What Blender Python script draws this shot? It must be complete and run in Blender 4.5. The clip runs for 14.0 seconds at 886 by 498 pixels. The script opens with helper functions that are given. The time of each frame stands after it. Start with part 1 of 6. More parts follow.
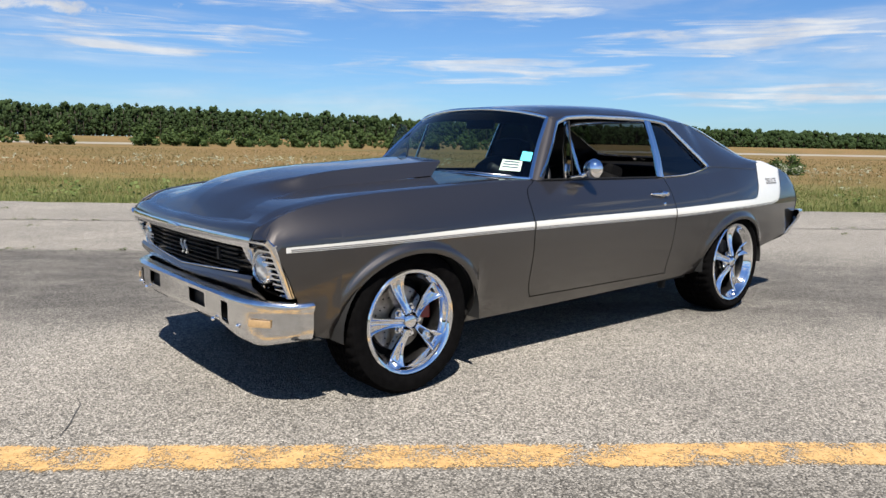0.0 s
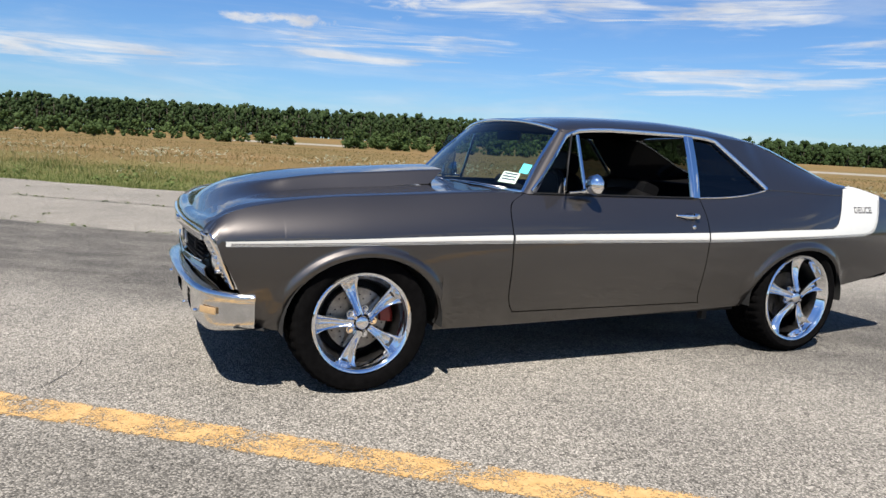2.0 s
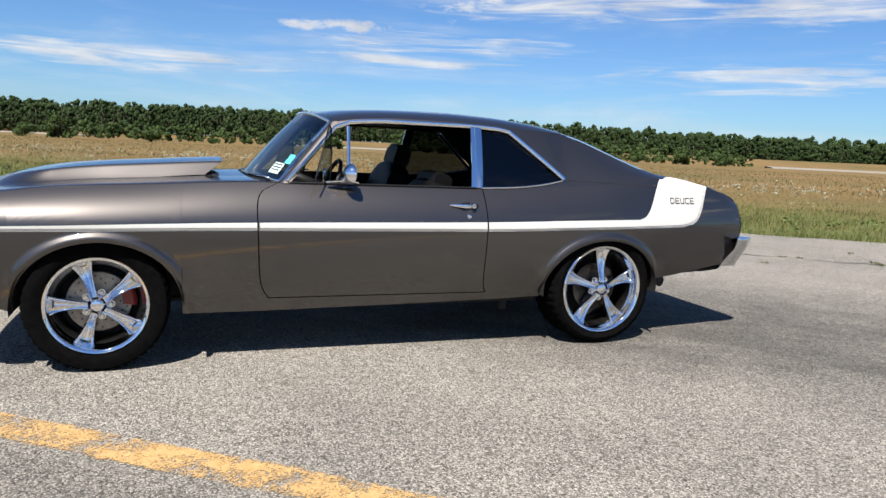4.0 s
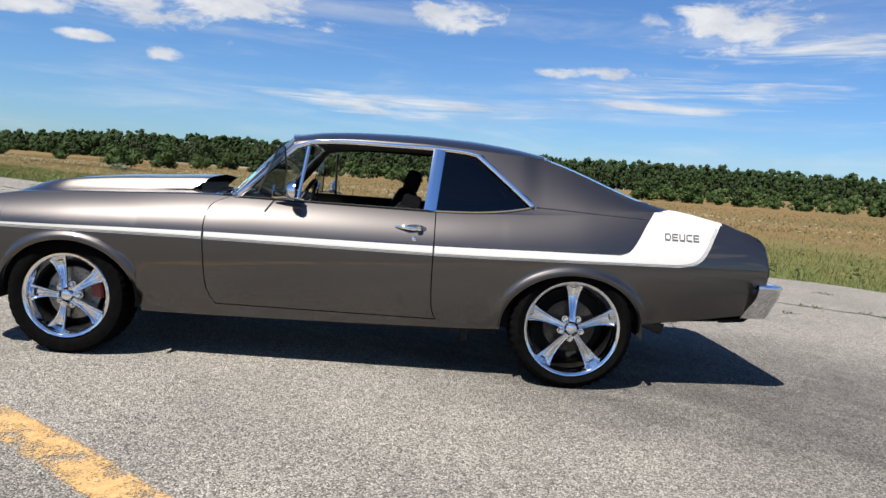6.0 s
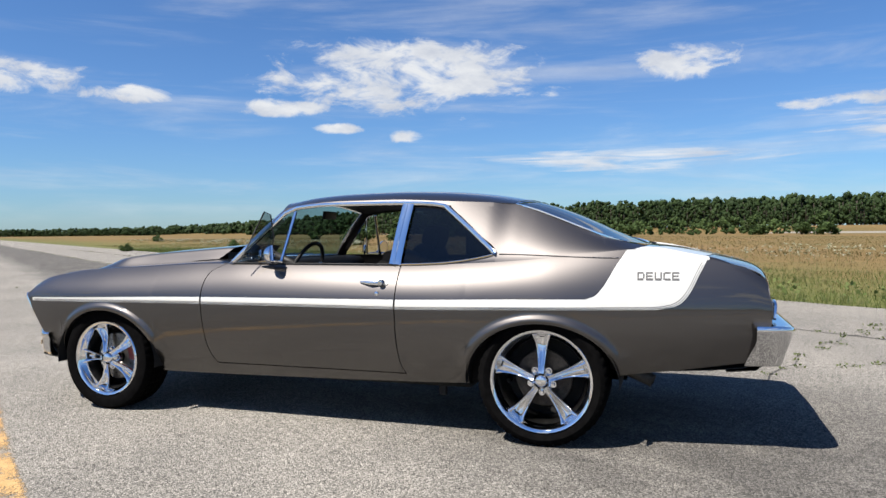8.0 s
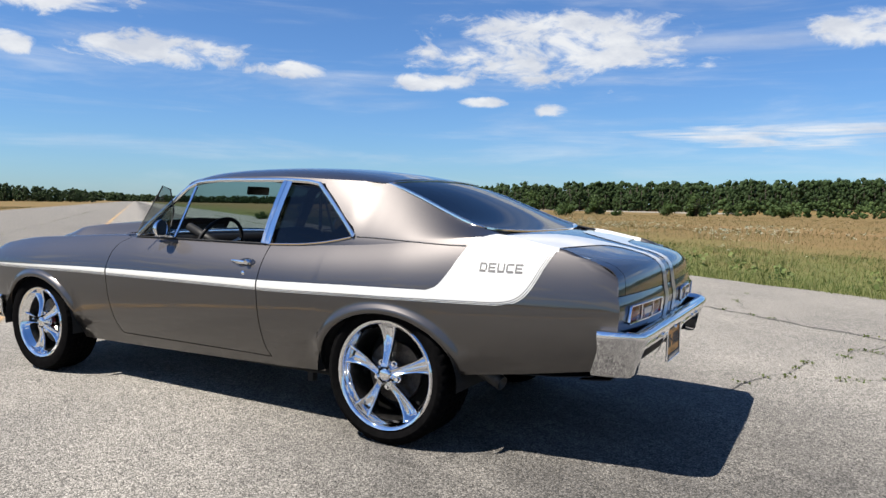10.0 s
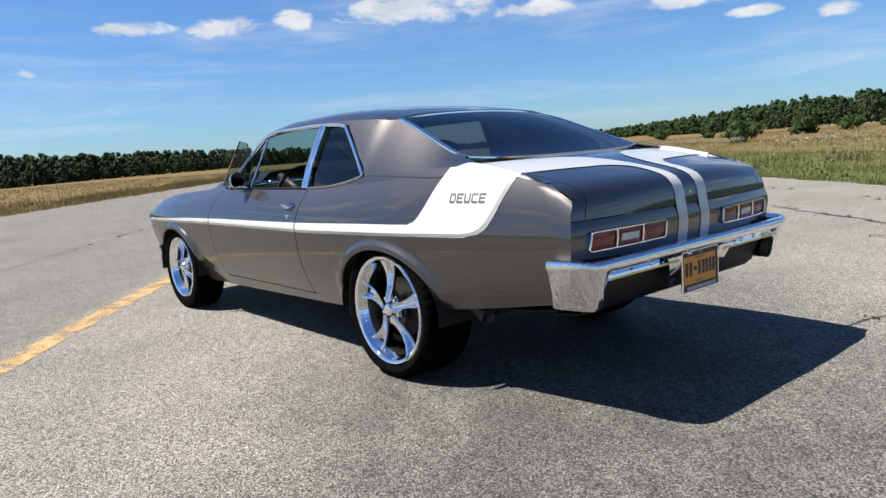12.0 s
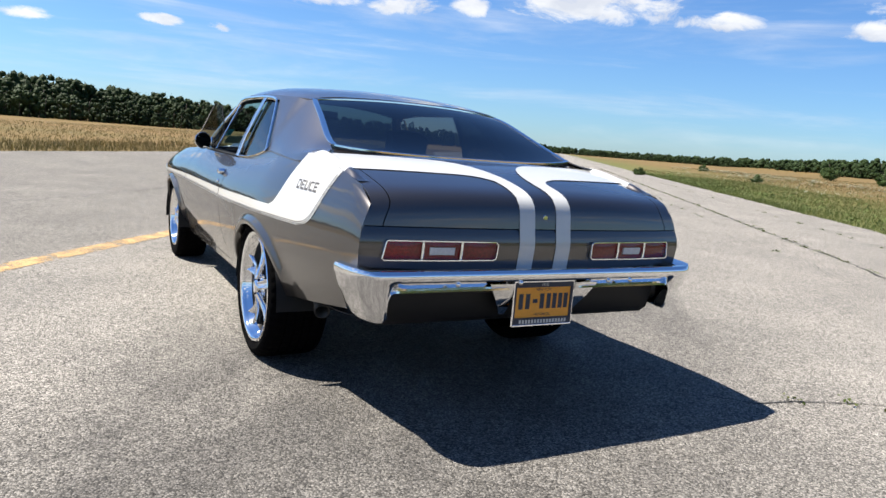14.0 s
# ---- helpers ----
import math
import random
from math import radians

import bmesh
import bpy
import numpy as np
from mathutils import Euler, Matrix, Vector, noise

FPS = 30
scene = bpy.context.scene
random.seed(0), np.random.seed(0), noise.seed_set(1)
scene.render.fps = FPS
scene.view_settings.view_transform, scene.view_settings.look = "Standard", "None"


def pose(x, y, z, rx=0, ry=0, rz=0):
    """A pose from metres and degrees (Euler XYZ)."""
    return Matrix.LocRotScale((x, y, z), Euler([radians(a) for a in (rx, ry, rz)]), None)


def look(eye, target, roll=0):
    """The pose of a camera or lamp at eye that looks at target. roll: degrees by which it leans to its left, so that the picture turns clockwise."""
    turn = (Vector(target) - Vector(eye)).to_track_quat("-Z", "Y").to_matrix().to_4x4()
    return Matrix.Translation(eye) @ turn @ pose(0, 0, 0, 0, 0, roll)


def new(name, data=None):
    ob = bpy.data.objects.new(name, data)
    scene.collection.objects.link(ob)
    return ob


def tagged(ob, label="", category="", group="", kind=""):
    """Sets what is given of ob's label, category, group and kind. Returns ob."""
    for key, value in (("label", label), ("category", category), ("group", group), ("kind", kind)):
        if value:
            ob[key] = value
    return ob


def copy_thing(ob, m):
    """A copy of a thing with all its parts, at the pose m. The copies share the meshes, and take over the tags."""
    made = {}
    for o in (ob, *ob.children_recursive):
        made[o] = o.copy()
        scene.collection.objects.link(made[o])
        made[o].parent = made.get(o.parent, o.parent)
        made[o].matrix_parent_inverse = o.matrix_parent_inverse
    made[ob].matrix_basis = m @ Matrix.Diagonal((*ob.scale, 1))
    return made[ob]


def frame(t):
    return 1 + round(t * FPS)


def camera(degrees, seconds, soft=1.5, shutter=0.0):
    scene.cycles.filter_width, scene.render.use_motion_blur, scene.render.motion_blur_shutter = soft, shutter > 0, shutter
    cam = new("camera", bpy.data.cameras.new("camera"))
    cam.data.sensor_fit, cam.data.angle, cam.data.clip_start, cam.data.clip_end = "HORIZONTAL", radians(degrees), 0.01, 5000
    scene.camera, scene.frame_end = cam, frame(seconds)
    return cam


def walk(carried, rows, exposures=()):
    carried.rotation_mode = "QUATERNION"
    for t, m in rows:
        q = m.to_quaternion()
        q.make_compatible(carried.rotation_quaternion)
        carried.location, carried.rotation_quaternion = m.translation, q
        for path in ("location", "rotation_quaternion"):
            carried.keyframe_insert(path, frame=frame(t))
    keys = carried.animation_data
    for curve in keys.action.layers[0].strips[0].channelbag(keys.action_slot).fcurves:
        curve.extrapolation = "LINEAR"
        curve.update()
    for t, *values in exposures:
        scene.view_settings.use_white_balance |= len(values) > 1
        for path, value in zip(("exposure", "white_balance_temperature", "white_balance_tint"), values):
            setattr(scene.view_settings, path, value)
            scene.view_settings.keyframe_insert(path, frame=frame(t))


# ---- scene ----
cam = camera(63.8, 14.0)
EXPOSURES = [(0.0, 1.18, 6680, 10), (4.0, 1.18, 6660, 10), (6.5, 1.12, 6550, 10), (9.5, 1.22, 6580, 10), (11.0, 1.22, 6520, 10), (12.5, 1.22, 6550, 10), (13.0, 1.30, 6620, 10), (14.0, 1.46, 6620, 10)]
PATH = [
    (0, (-3.318, -3.284, 1.114), (-2.034, -1.778, 0.825), 1.0),
    (0.5, (-3.162, -3.443, 1.125), (-2.019, -1.825, 0.852), 2.1),
    (1, (-2.965, -3.618, 1.12), (-1.867, -1.968, 0.853), 0.9),
    (1.5, (-2.74, -3.754, 1.144), (-1.807, -2.007, 0.864), 1.7),
    (2, (-2.438, -3.879, 1.148), (-1.603, -2.084, 0.867), 3.1),
    (2.5, (-2.116, -4.028, 1.159), (-1.242, -2.246, 0.911), 1.9),
    (3, (-1.764, -4.219, 1.158), (-0.909, -2.438, 0.849), 3.2),
    (3.5, (-1.396, -4.393, 1.128), (-0.561, -2.599, 0.839), 0.0),
    (4, (-1.036, -4.56, 1.158), (-0.341, -2.706, 0.878), 2.6),
    (4.2, (-0.876, -4.649, 1.152), (-0.267, -2.761, 0.901), 4.0),
    (6.3, (0.834, -4.769, 1.12), (0.765, -2.781, 0.922), 5.2),
    (6.5, (0.993, -4.715, 1.162), (0.861, -2.731, 0.947), 5.9),
    (7, (1.333, -4.651, 1.18), (1.087, -2.67, 1.07), 3.5),
    (7.2, (1.487, -4.65, 1.153), (1.174, -2.676, 1.069), 1.8),
    (9.3, (2.912, -3.988, 1.114), (1.975, -2.224, 1.004), 2.7),
    (9.5, (3.038, -3.903, 1.164), (2.102, -2.142, 1.013), 2.7),
    (10, (3.306, -3.691, 1.164), (2.332, -1.948, 1.043), 1.0),
    (10.5, (3.59, -3.512, 1.143), (2.37, -1.938, 0.961), 0.1),
    (11, (3.765, -3.241, 1.141), (2.37, -1.82, 0.966), -1.3),
    (11.5, (3.978, -3.05, 1.136), (2.531, -1.682, 0.951), -2.5),
    (12, (4.233, -2.828, 1.1), (2.711, -1.56, 0.826), -4.1),
    (12.5, (4.451, -2.495, 1.087), (3.017, -1.119, 0.87), -3.9),
    (13, (4.616, -2.251, 1.092), (3.144, -0.933, 0.782), -0.1),
    (13.5, (4.725, -2.049, 1.106), (3.024, -1.041, 0.803), 3.1),
    (14, (4.84, -1.723, 1.108), (3.109, -0.765, 0.815), 4.6),
]
walk(cam, [(t, look(eye, target, roll)) for t, eye, target, roll in PATH], exposures=EXPOSURES)

# ---------------------------------------------------------------- light
SUN_SHADOW = Vector((0.40, 0.54, -1.0))          # way of the sunlight
world = bpy.data.worlds.new("sky")
scene.world = world
world.use_nodes = True
wn, wl = world.node_tree.nodes, world.node_tree.links
wn.clear()


# clouds seen over the field: bearing, height, half width and half height in degrees
HEAPS = [(141.2, 11.0, 7.1, 1.3), (131.8, 10.2, 3.2, 0.8), (110.5, 12.2, 11.5, 2.9), (89.0, 12.7, 4.5, 1.4), (120.5, 9.7, 4.2, 0.7), (116, 8.2, 1.9, 0.45), (110.8, 7.6, 1.6, 0.6),
         (150.3, 13.8, 7.5, 1.2), (161.8, 10.2, 3.1, 0.8), (155.5, 10.2, 2.8, 0.9), (150.2, 10.5, 1.8, 0.9), (181.7, 6.4, 1.8, 0.5), (173.2, 7.2, 1.8, 0.4), (169.2, 7.2, 1.2, 0.45),
         (78.5, 8.9, 4.4, 0.6), (68.3, 12.5, 6.1, 2.4)]
STREAKS = [(71, 7.9, 12, 0.8), (91, 5.4, 9, 1.1), (58, 10.9, 13, 1.4), (45, 10.6, 9, 1.3), (47, 5.9, 13, 1.2), (27, 7.8, 12, 1.6), (26, 3.9, 10, 1.0), (96.5, 5.7, 9, 0.7), (73, 6.6, 10, 0.6)]


def sky():
    t = world.node_tree
    out = t.nodes.new("ShaderNodeOutputWorld")
    bg = t.nodes.new("ShaderNodeBackground")
    tex = t.nodes.new("ShaderNodeTexSky")
    tex.sky_type, tex.sun_disc = "NISHITA", False
    tex.sun_elevation = math.asin(1 / SUN_SHADOW.length)
    tex.sun_rotation = math.atan2(-SUN_SHADOW.x, -SUN_SHADOW.y)
    tex.air_density, tex.dust_density, tex.ozone_density = 1.0, 0.3, 3.0
    co = t.nodes.new("ShaderNodeTexCoord")
    sep = t.nodes.new("ShaderNodeSeparateXYZ")
    wl.new(co.outputs["Generated"], sep.inputs[0])
    def num(op, x, y=None, z=None):
        n = t.nodes.new("ShaderNodeMath"); n.operation = op
        for i, v in enumerate((x, y, z)):
            if isinstance(v, (int, float)):
                n.inputs[i].default_value = v
            elif v is not None:
                wl.new(v, n.inputs[i])
        return n.outputs[0]

    def soft(value, low, high, top=1.0):
        n = t.nodes.new("ShaderNodeMapRange"); n.interpolation_type = "SMOOTHSTEP"
        n.inputs["From Min"].default_value, n.inputs["From Max"].default_value, n.inputs["To Max"].default_value = low, high, top
        wl.new(value, n.inputs["Value"])
        return n.outputs[0]

    def ragged(scale, detail, rough, distortion=0.2):
        m = t.nodes.new("ShaderNodeMapping"); m.inputs["Scale"].default_value = scale
        m.inputs["Location"].default_value = (3.1, 1.7, 0.4)
        wl.new(co.outputs["Generated"], m.inputs["Vector"])
        n = t.nodes.new("ShaderNodeTexNoise")
        n.inputs["Scale"].default_value, n.inputs["Detail"].default_value, n.inputs["Roughness"].default_value = 1.0, detail, rough
        n.inputs["Distortion"].default_value = distortion
        wl.new(m.outputs[0], n.inputs["Vector"])
        return n.outputs["Fac"]

    # bearing and height over the horizon, in degrees
    turned = num("MULTIPLY", num("ARCTAN2", sep.outputs["Y"], sep.outputs["X"]), 57.2958)
    bearing = num("FLOORED_MODULO", turned, 360.0)
    height = num("MULTIPLY", num("ARCSINE", sep.outputs["Z"]), 57.2958)
    spot = t.nodes.new("ShaderNodeCombineXYZ")
    wl.new(bearing, spot.inputs[0]); wl.new(height, spot.inputs[1])

    def nearness(clouds):
        """1 in the middle of a cloud, 0 at its rim, less outside."""
        best = None
        for az, el, wide_, tall in clouds:
            off = t.nodes.new("ShaderNodeVectorMath"); off.operation = "MULTIPLY_ADD"
            off.inputs[1].default_value, off.inputs[2].default_value = (1 / wide_, 1 / tall, 0), (-az / wide_, -el / tall, 0)
            wl.new(spot.outputs[0], off.inputs[0])
            far = t.nodes.new("ShaderNodeVectorMath"); far.operation = "DOT_PRODUCT"
            wl.new(off.outputs[0], far.inputs[0]); wl.new(off.outputs[0], far.inputs[1])
            one = num("SUBTRACT", 1.0, far.outputs["Value"])
            best = one if best is None else num("MAXIMUM", best, one)
        return num("MAXIMUM", best, -2.0)

    heaped = nearness(HEAPS)
    edges = num("MULTIPLY_ADD", num("SUBTRACT", ragged((15, 15, 34), 9, 0.62, 0.4), 0.5), 4.2, heaped)
    heaps = soft(edges, 0.0, 1.0, 0.93)
    streaked = nearness(STREAKS)
    combed = num("MULTIPLY_ADD", num("SUBTRACT", ragged((7, 7, 95), 9, 0.60, 0.6), 0.5), 5.0, streaked)
    streaks = soft(combed, -0.1, 1.7, 0.88)
    thin = soft(ragged((2.6, 2.6, 24), 10, 0.60, 0.35), 0.44, 0.76, 0.42)
    # more heaps stand behind the place, low round the sky; it is clear overhead
    behind = num("MULTIPLY", soft(num("MULTIPLY", sep.outputs["Y"], -1.0), 0.1, 0.4), soft(num("SUBTRACT", 0.6, sep.outputs["Z"]), 0.0, 0.3))
    others = num("MULTIPLY", soft(ragged((4.6, 4.6, 11.5), 10, 0.57, 0.15), 0.52, 0.60), behind)
    low_veil = num("MULTIPLY", thin, soft(num("SUBTRACT", 0.5, sep.outputs["Z"]), 0.0, 0.3))
    cover = num("MAXIMUM", num("MAXIMUM", heaps, streaks), num("MAXIMUM", others, low_veil))
    fade = t.nodes.new("ShaderNodeMapRange")
    fade.inputs["From Min"].default_value, fade.inputs["From Max"].default_value = 0.0, 0.06
    wl.new(sep.outputs["Z"], fade.inputs["Value"])
    amount = t.nodes.new("ShaderNodeMath"); amount.operation = "MULTIPLY"
    wl.new(cover, amount.inputs[0]); wl.new(fade.outputs[0], amount.inputs[1])
    tint = t.nodes.new("ShaderNodeMix"); tint.data_type = "RGBA"; tint.blend_type = "MULTIPLY"
    tint.inputs["Factor"].default_value = 1.0
    tint.inputs[7].default_value = (0.65, 0.96, 1.36, 1)
    wl.new(tex.outputs[0], tint.inputs[6])
    mix = t.nodes.new("ShaderNodeMix"); mix.data_type = "RGBA"
    wl.new(amount.outputs[0], mix.inputs["Factor"])
    wl.new(tint.outputs[2], mix.inputs[6])
    tone = t.nodes.new("ShaderNodeValToRGB")
    tone.color_ramp.elements[0].position, tone.color_ramp.elements[1].position = 0.36, 0.60
    tone.color_ramp.elements[0].color, tone.color_ramp.elements[1].color = (0.68, 0.72, 0.80, 1), (0.93, 0.95, 0.97, 1)
    wl.new(ragged((11, 11, 26), 7, 0.6), tone.inputs[0])
    bright = t.nodes.new("ShaderNodeVectorMath"); bright.operation = "SCALE"; bright.inputs["Scale"].default_value = 9.8
    wl.new(tone.outputs[0], bright.inputs[0])
    wl.new(bright.outputs[0], mix.inputs[7])
    wl.new(mix.outputs[2], bg.inputs["Color"])
    bg.inputs["Strength"].default_value = 0.042
    wl.new(bg.outputs[0], out.inputs[0])


sky()
sun = new("sun", bpy.data.lights.new("sun", "SUN"))
sun.data.energy, sun.data.angle, sun.data.color = 5.0, radians(0.53), (1.0, 0.95, 0.88)
sun.matrix_world = look((0, 0, 30), Vector((0, 0, 30)) + SUN_SHADOW)


# ---------------------------------------------------------------- materials
def material(name, color, rough=0.5, metal=0.0, coat=0.0, vary=0.0, scale=8.0, bump=0.0, bump_scale=60.0, transmission=0.0,
             color2=None, object_space=True, emit=None, spread=(0.35, 0.65), ior=1.5, coat_rough=0.03, spec=0.5, coat_ior=1.5):
    m = bpy.data.materials.new(name)
    m.use_nodes = True
    t = m.node_tree
    b = t.nodes["Principled BSDF"]
    b.inputs["Base Color"].default_value = (*color, 1)
    b.inputs["Roughness"].default_value = rough
    b.inputs["Metallic"].default_value = metal
    b.inputs["Coat Weight"].default_value = coat
    b.inputs["Coat Roughness"].default_value = coat_rough
    b.inputs["Coat IOR"].default_value = coat_ior
    b.inputs["Transmission Weight"].default_value = transmission
    b.inputs["IOR"].default_value = ior
    b.inputs["Specular IOR Level"].default_value = spec
    co = t.nodes.new("ShaderNodeTexCoord")
    if vary or color2:
        n = t.nodes.new("ShaderNodeTexNoise")
        n.inputs["Scale"].default_value, n.inputs["Detail"].default_value = scale, 8
        n.inputs["Roughness"].default_value = 0.65
        t.links.new(co.outputs["Object"], n.inputs["Vector"])
        r = t.nodes.new("ShaderNodeValToRGB")
        r.color_ramp.elements[0].position, r.color_ramp.elements[1].position = spread
        c2 = color2 or tuple(min(1, c * (1 + vary)) for c in color)
        c1 = color if color2 else tuple(c * (1 - vary) for c in color)
        r.color_ramp.elements[0].color, r.color_ramp.elements[1].color = (*c1, 1), (*c2, 1)
        t.links.new(n.outputs["Fac"], r.inputs[0])
        t.links.new(r.outputs[0], b.inputs["Base Color"])
    if bump:
        n2 = t.nodes.new("ShaderNodeTexNoise")
        n2.inputs["Scale"].default_value, n2.inputs["Detail"].default_value = bump_scale, 6
        t.links.new(co.outputs["Object"], n2.inputs["Vector"])
        bp = t.nodes.new("ShaderNodeBump")
        bp.inputs["Strength"].default_value, bp.inputs["Distance"].default_value = bump, 0.01
        t.links.new(n2.outputs["Fac"], bp.inputs["Height"])
        t.links.new(bp.outputs[0], b.inputs["Normal"])
    if emit:
        b.inputs["Emission Color"].default_value, b.inputs["Emission Strength"].default_value = (*emit[0], 1), emit[1]
    return m


PAINT = material("grey metallic paint", (0.053, 0.0485, 0.0460), 0.415, 0.9, 1.0, vary=0.08, scale=700.0, coat_rough=0.05, coat_ior=1.68)
WHITE = material("white stripe paint", (0.47, 0.47, 0.447), 0.35, 0.0, 0.8, vary=0.02, scale=30)
PINLINE = material("dark pinstripe", (0.10, 0.095, 0.09), 0.4)
CHROME = material("chrome", (0.82, 0.83, 0.85), 0.045, 1.0)
CHROME_WORN = material("pitted chrome", (0.72, 0.72, 0.72), 0.14, 1.0, vary=0.10, scale=25, bump=0.12, bump_scale=55)
SATIN = material("brushed trim", (0.55, 0.56, 0.58), 0.25, 1.0)
RUBBER = material("tyre rubber", (0.0032, 0.0031, 0.0032), 0.95, spec=0.02, vary=0.25, scale=30, bump=0.15, bump_scale=180)
BLACK = material("black plastic", (0.006, 0.006, 0.0065), 0.55, spec=0.3)
GRILLE = material("matt black grille", (0.004, 0.004, 0.0045), 0.5, spec=0.12)
GLOSSBLACK = material("gloss black", (0.008, 0.008, 0.009), 0.2, coat=0.5)
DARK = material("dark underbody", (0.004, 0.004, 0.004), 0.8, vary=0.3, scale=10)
VINYL = material("black vinyl", (0.003, 0.003, 0.0033), 0.55, spec=0.12, vary=0.15, scale=40, bump=0.1, bump_scale=200)
# barrel steel: the dark that it mirrors is put into the colour
BARREL = material("steel darkened for shade", (0.030, 0.029, 0.028), 0.35, 0.9, vary=0.3, scale=30)
# darker copy of the disc steel, with the rear wheels' shade in its colour
STEEL_SHADED = material("shaded steel disc", (0.045, 0.040, 0.036), 0.5, 0.9, vary=0.3, scale=40)
STEEL = material("machined steel", (0.22, 0.205, 0.185), 0.42, 0.9, vary=0.2, scale=40)
REDPAINT = material("red brake paint", (0.13, 0.005, 0.005), 0.4, coat=0.3)
REDLENS = material("red lens", (0.13, 0.003, 0.005), 0.22, coat=0.3, vary=0.25, scale=90)
CLEARLENS = material("clear lens", (0.42, 0.42, 0.43), 0.12, coat=1.0, vary=0.1, scale=90)
AMBER = material("amber lens", (0.30, 0.20, 0.10), 0.3, coat=0.6, vary=0.15, scale=80)


def glass_material(name, tint, gloss=0.02):
    m = bpy.data.materials.new(name)
    m.use_nodes = True
    t = m.node_tree
    t.nodes.clear()
    out = t.nodes.new("ShaderNodeOutputMaterial")
    clear = t.nodes.new("ShaderNodeBsdfTransparent"); clear.inputs["Color"].default_value = (*tint, 1)
    shine = t.nodes.new("ShaderNodeBsdfGlossy"); shine.inputs["Roughness"].default_value = gloss
    face = t.nodes.new("ShaderNodeLayerWeight"); face.inputs["Blend"].default_value = 0.5
    power = t.nodes.new("ShaderNodeMath"); power.operation = "POWER"; power.inputs[1].default_value = 4.5
    t.links.new(face.outputs["Facing"], power.inputs[0])
    fres = t.nodes.new("ShaderNodeMapRange")
    fres.inputs["To Min"].default_value, fres.inputs["To Max"].default_value = 0.05, 0.95
    t.links.new(power.outputs[0], fres.inputs["Value"])
    mix = t.nodes.new("ShaderNodeMixShader")
    t.links.new(fres.outputs[0], mix.inputs[0])
    t.links.new(clear.outputs[0], mix.inputs[1])
    t.links.new(shine.outputs[0], mix.inputs[2])
    t.links.new(mix.outputs[0], out.inputs[0])
    return m


GLASS = glass_material("windscreen glass", (0.36, 0.47, 0.47))
TINTED = glass_material("tinted glass", (0.05, 0.06, 0.065))
VENTGLASS = glass_material("vent glass", (0.35, 0.40, 0.40))
BACKTINT = glass_material("tinted rear glass", (0.17, 0.19, 0.20))
HEADGLASS = material("headlamp glass", (0.62, 0.66, 0.70), 0.08, 0.6, coat=1.0, vary=0.15, scale=60)


# ---------------------------------------------------------------- mesh tools
def part(name, verts, faces, mat, parent=None, label="", smooth=True, thick=0.0, out_from=None, bevel=0.0, auto=None):
    me = bpy.data.meshes.new(name)
    me.from_pydata([tuple(v) for v in verts], [], faces)
    bm = bmesh.new()
    bm.from_mesh(me)
    bmesh.ops.remove_doubles(bm, verts=bm.verts, dist=1e-5)
    bmesh.ops.dissolve_degenerate(bm, edges=bm.edges, dist=1e-5)
    if out_from is None:
        bmesh.ops.recalc_face_normals(bm, faces=bm.faces)
    else:
        bm.normal_update()
        c = Vector(out_from)
        side = sum((f.calc_center_median() - c).normalized().dot(f.normal) * f.calc_area() for f in bm.faces)
        if side < 0:
            bmesh.ops.reverse_faces(bm, faces=bm.faces)
    for f in bm.faces:
        f.smooth = smooth
    bm.to_mesh(me)
    bm.free()
    if auto:
        me.set_sharp_from_angle(angle=radians(auto))
    me.materials.append(mat)
    ob = new(name, me)
    if parent:
        ob.parent = parent
    if label:
        tagged(ob, label)
    if bevel:
        b = ob.modifiers.new("bevel", "BEVEL")
        b.width, b.segments, b.limit_method = bevel, 2, "ANGLE"
    if thick:
        sol = ob.modifiers.new("thickness", "SOLIDIFY")
        sol.thickness, sol.offset = thick, -1
        cut = ob.modifiers.new("crisp edges", "EDGE_SPLIT")
        cut.split_angle = radians(48)
    return ob


def sheet(grid):
    """Verts and quads of an n x m grid of points."""
    n, m = len(grid), len(grid[0])
    verts = [p for row in grid for p in row]
    faces = [(i * m + j, i * m + j + 1, (i + 1) * m + j + 1, (i + 1) * m + j) for i in range(n - 1) for j in range(m - 1)]
    return verts, faces


def joined(*pieces):
    verts, faces = [], []
    for v, f in pieces:
        k = len(verts)
        verts += list(v)
        faces += [tuple(i + k for i in q) for q in f]
    return verts, faces


def box(x0, x1, y0, y1, z0, z1):
    v = [(x, y, z) for x in (x0, x1) for y in (y0, y1) for z in (z0, z1)]
    f = [(0, 1, 3, 2), (4, 6, 7, 5), (0, 4, 5, 1), (2, 3, 7, 6), (0, 2, 6, 4), (1, 5, 7, 3)]
    return v, f


def lathe(profile, steps=48, axis="y", at=(0, 0, 0), closed=False):
    """Turn (radius, along) pairs round an axis."""
    grid = []
    for k in range(steps + 1):
        a = 2 * math.pi * (k % steps) / steps
        row = []
        for r, h in profile:
            p = {"y": (r * math.cos(a), h, r * math.sin(a)), "x": (h, r * math.cos(a), r * math.sin(a)), "z": (r * math.cos(a), r * math.sin(a), h)}[axis]
            row.append(tuple(p[i] + at[i] for i in range(3)))
        if closed:
            row.append(row[0])
        grid.append(row)
    return sheet(grid)


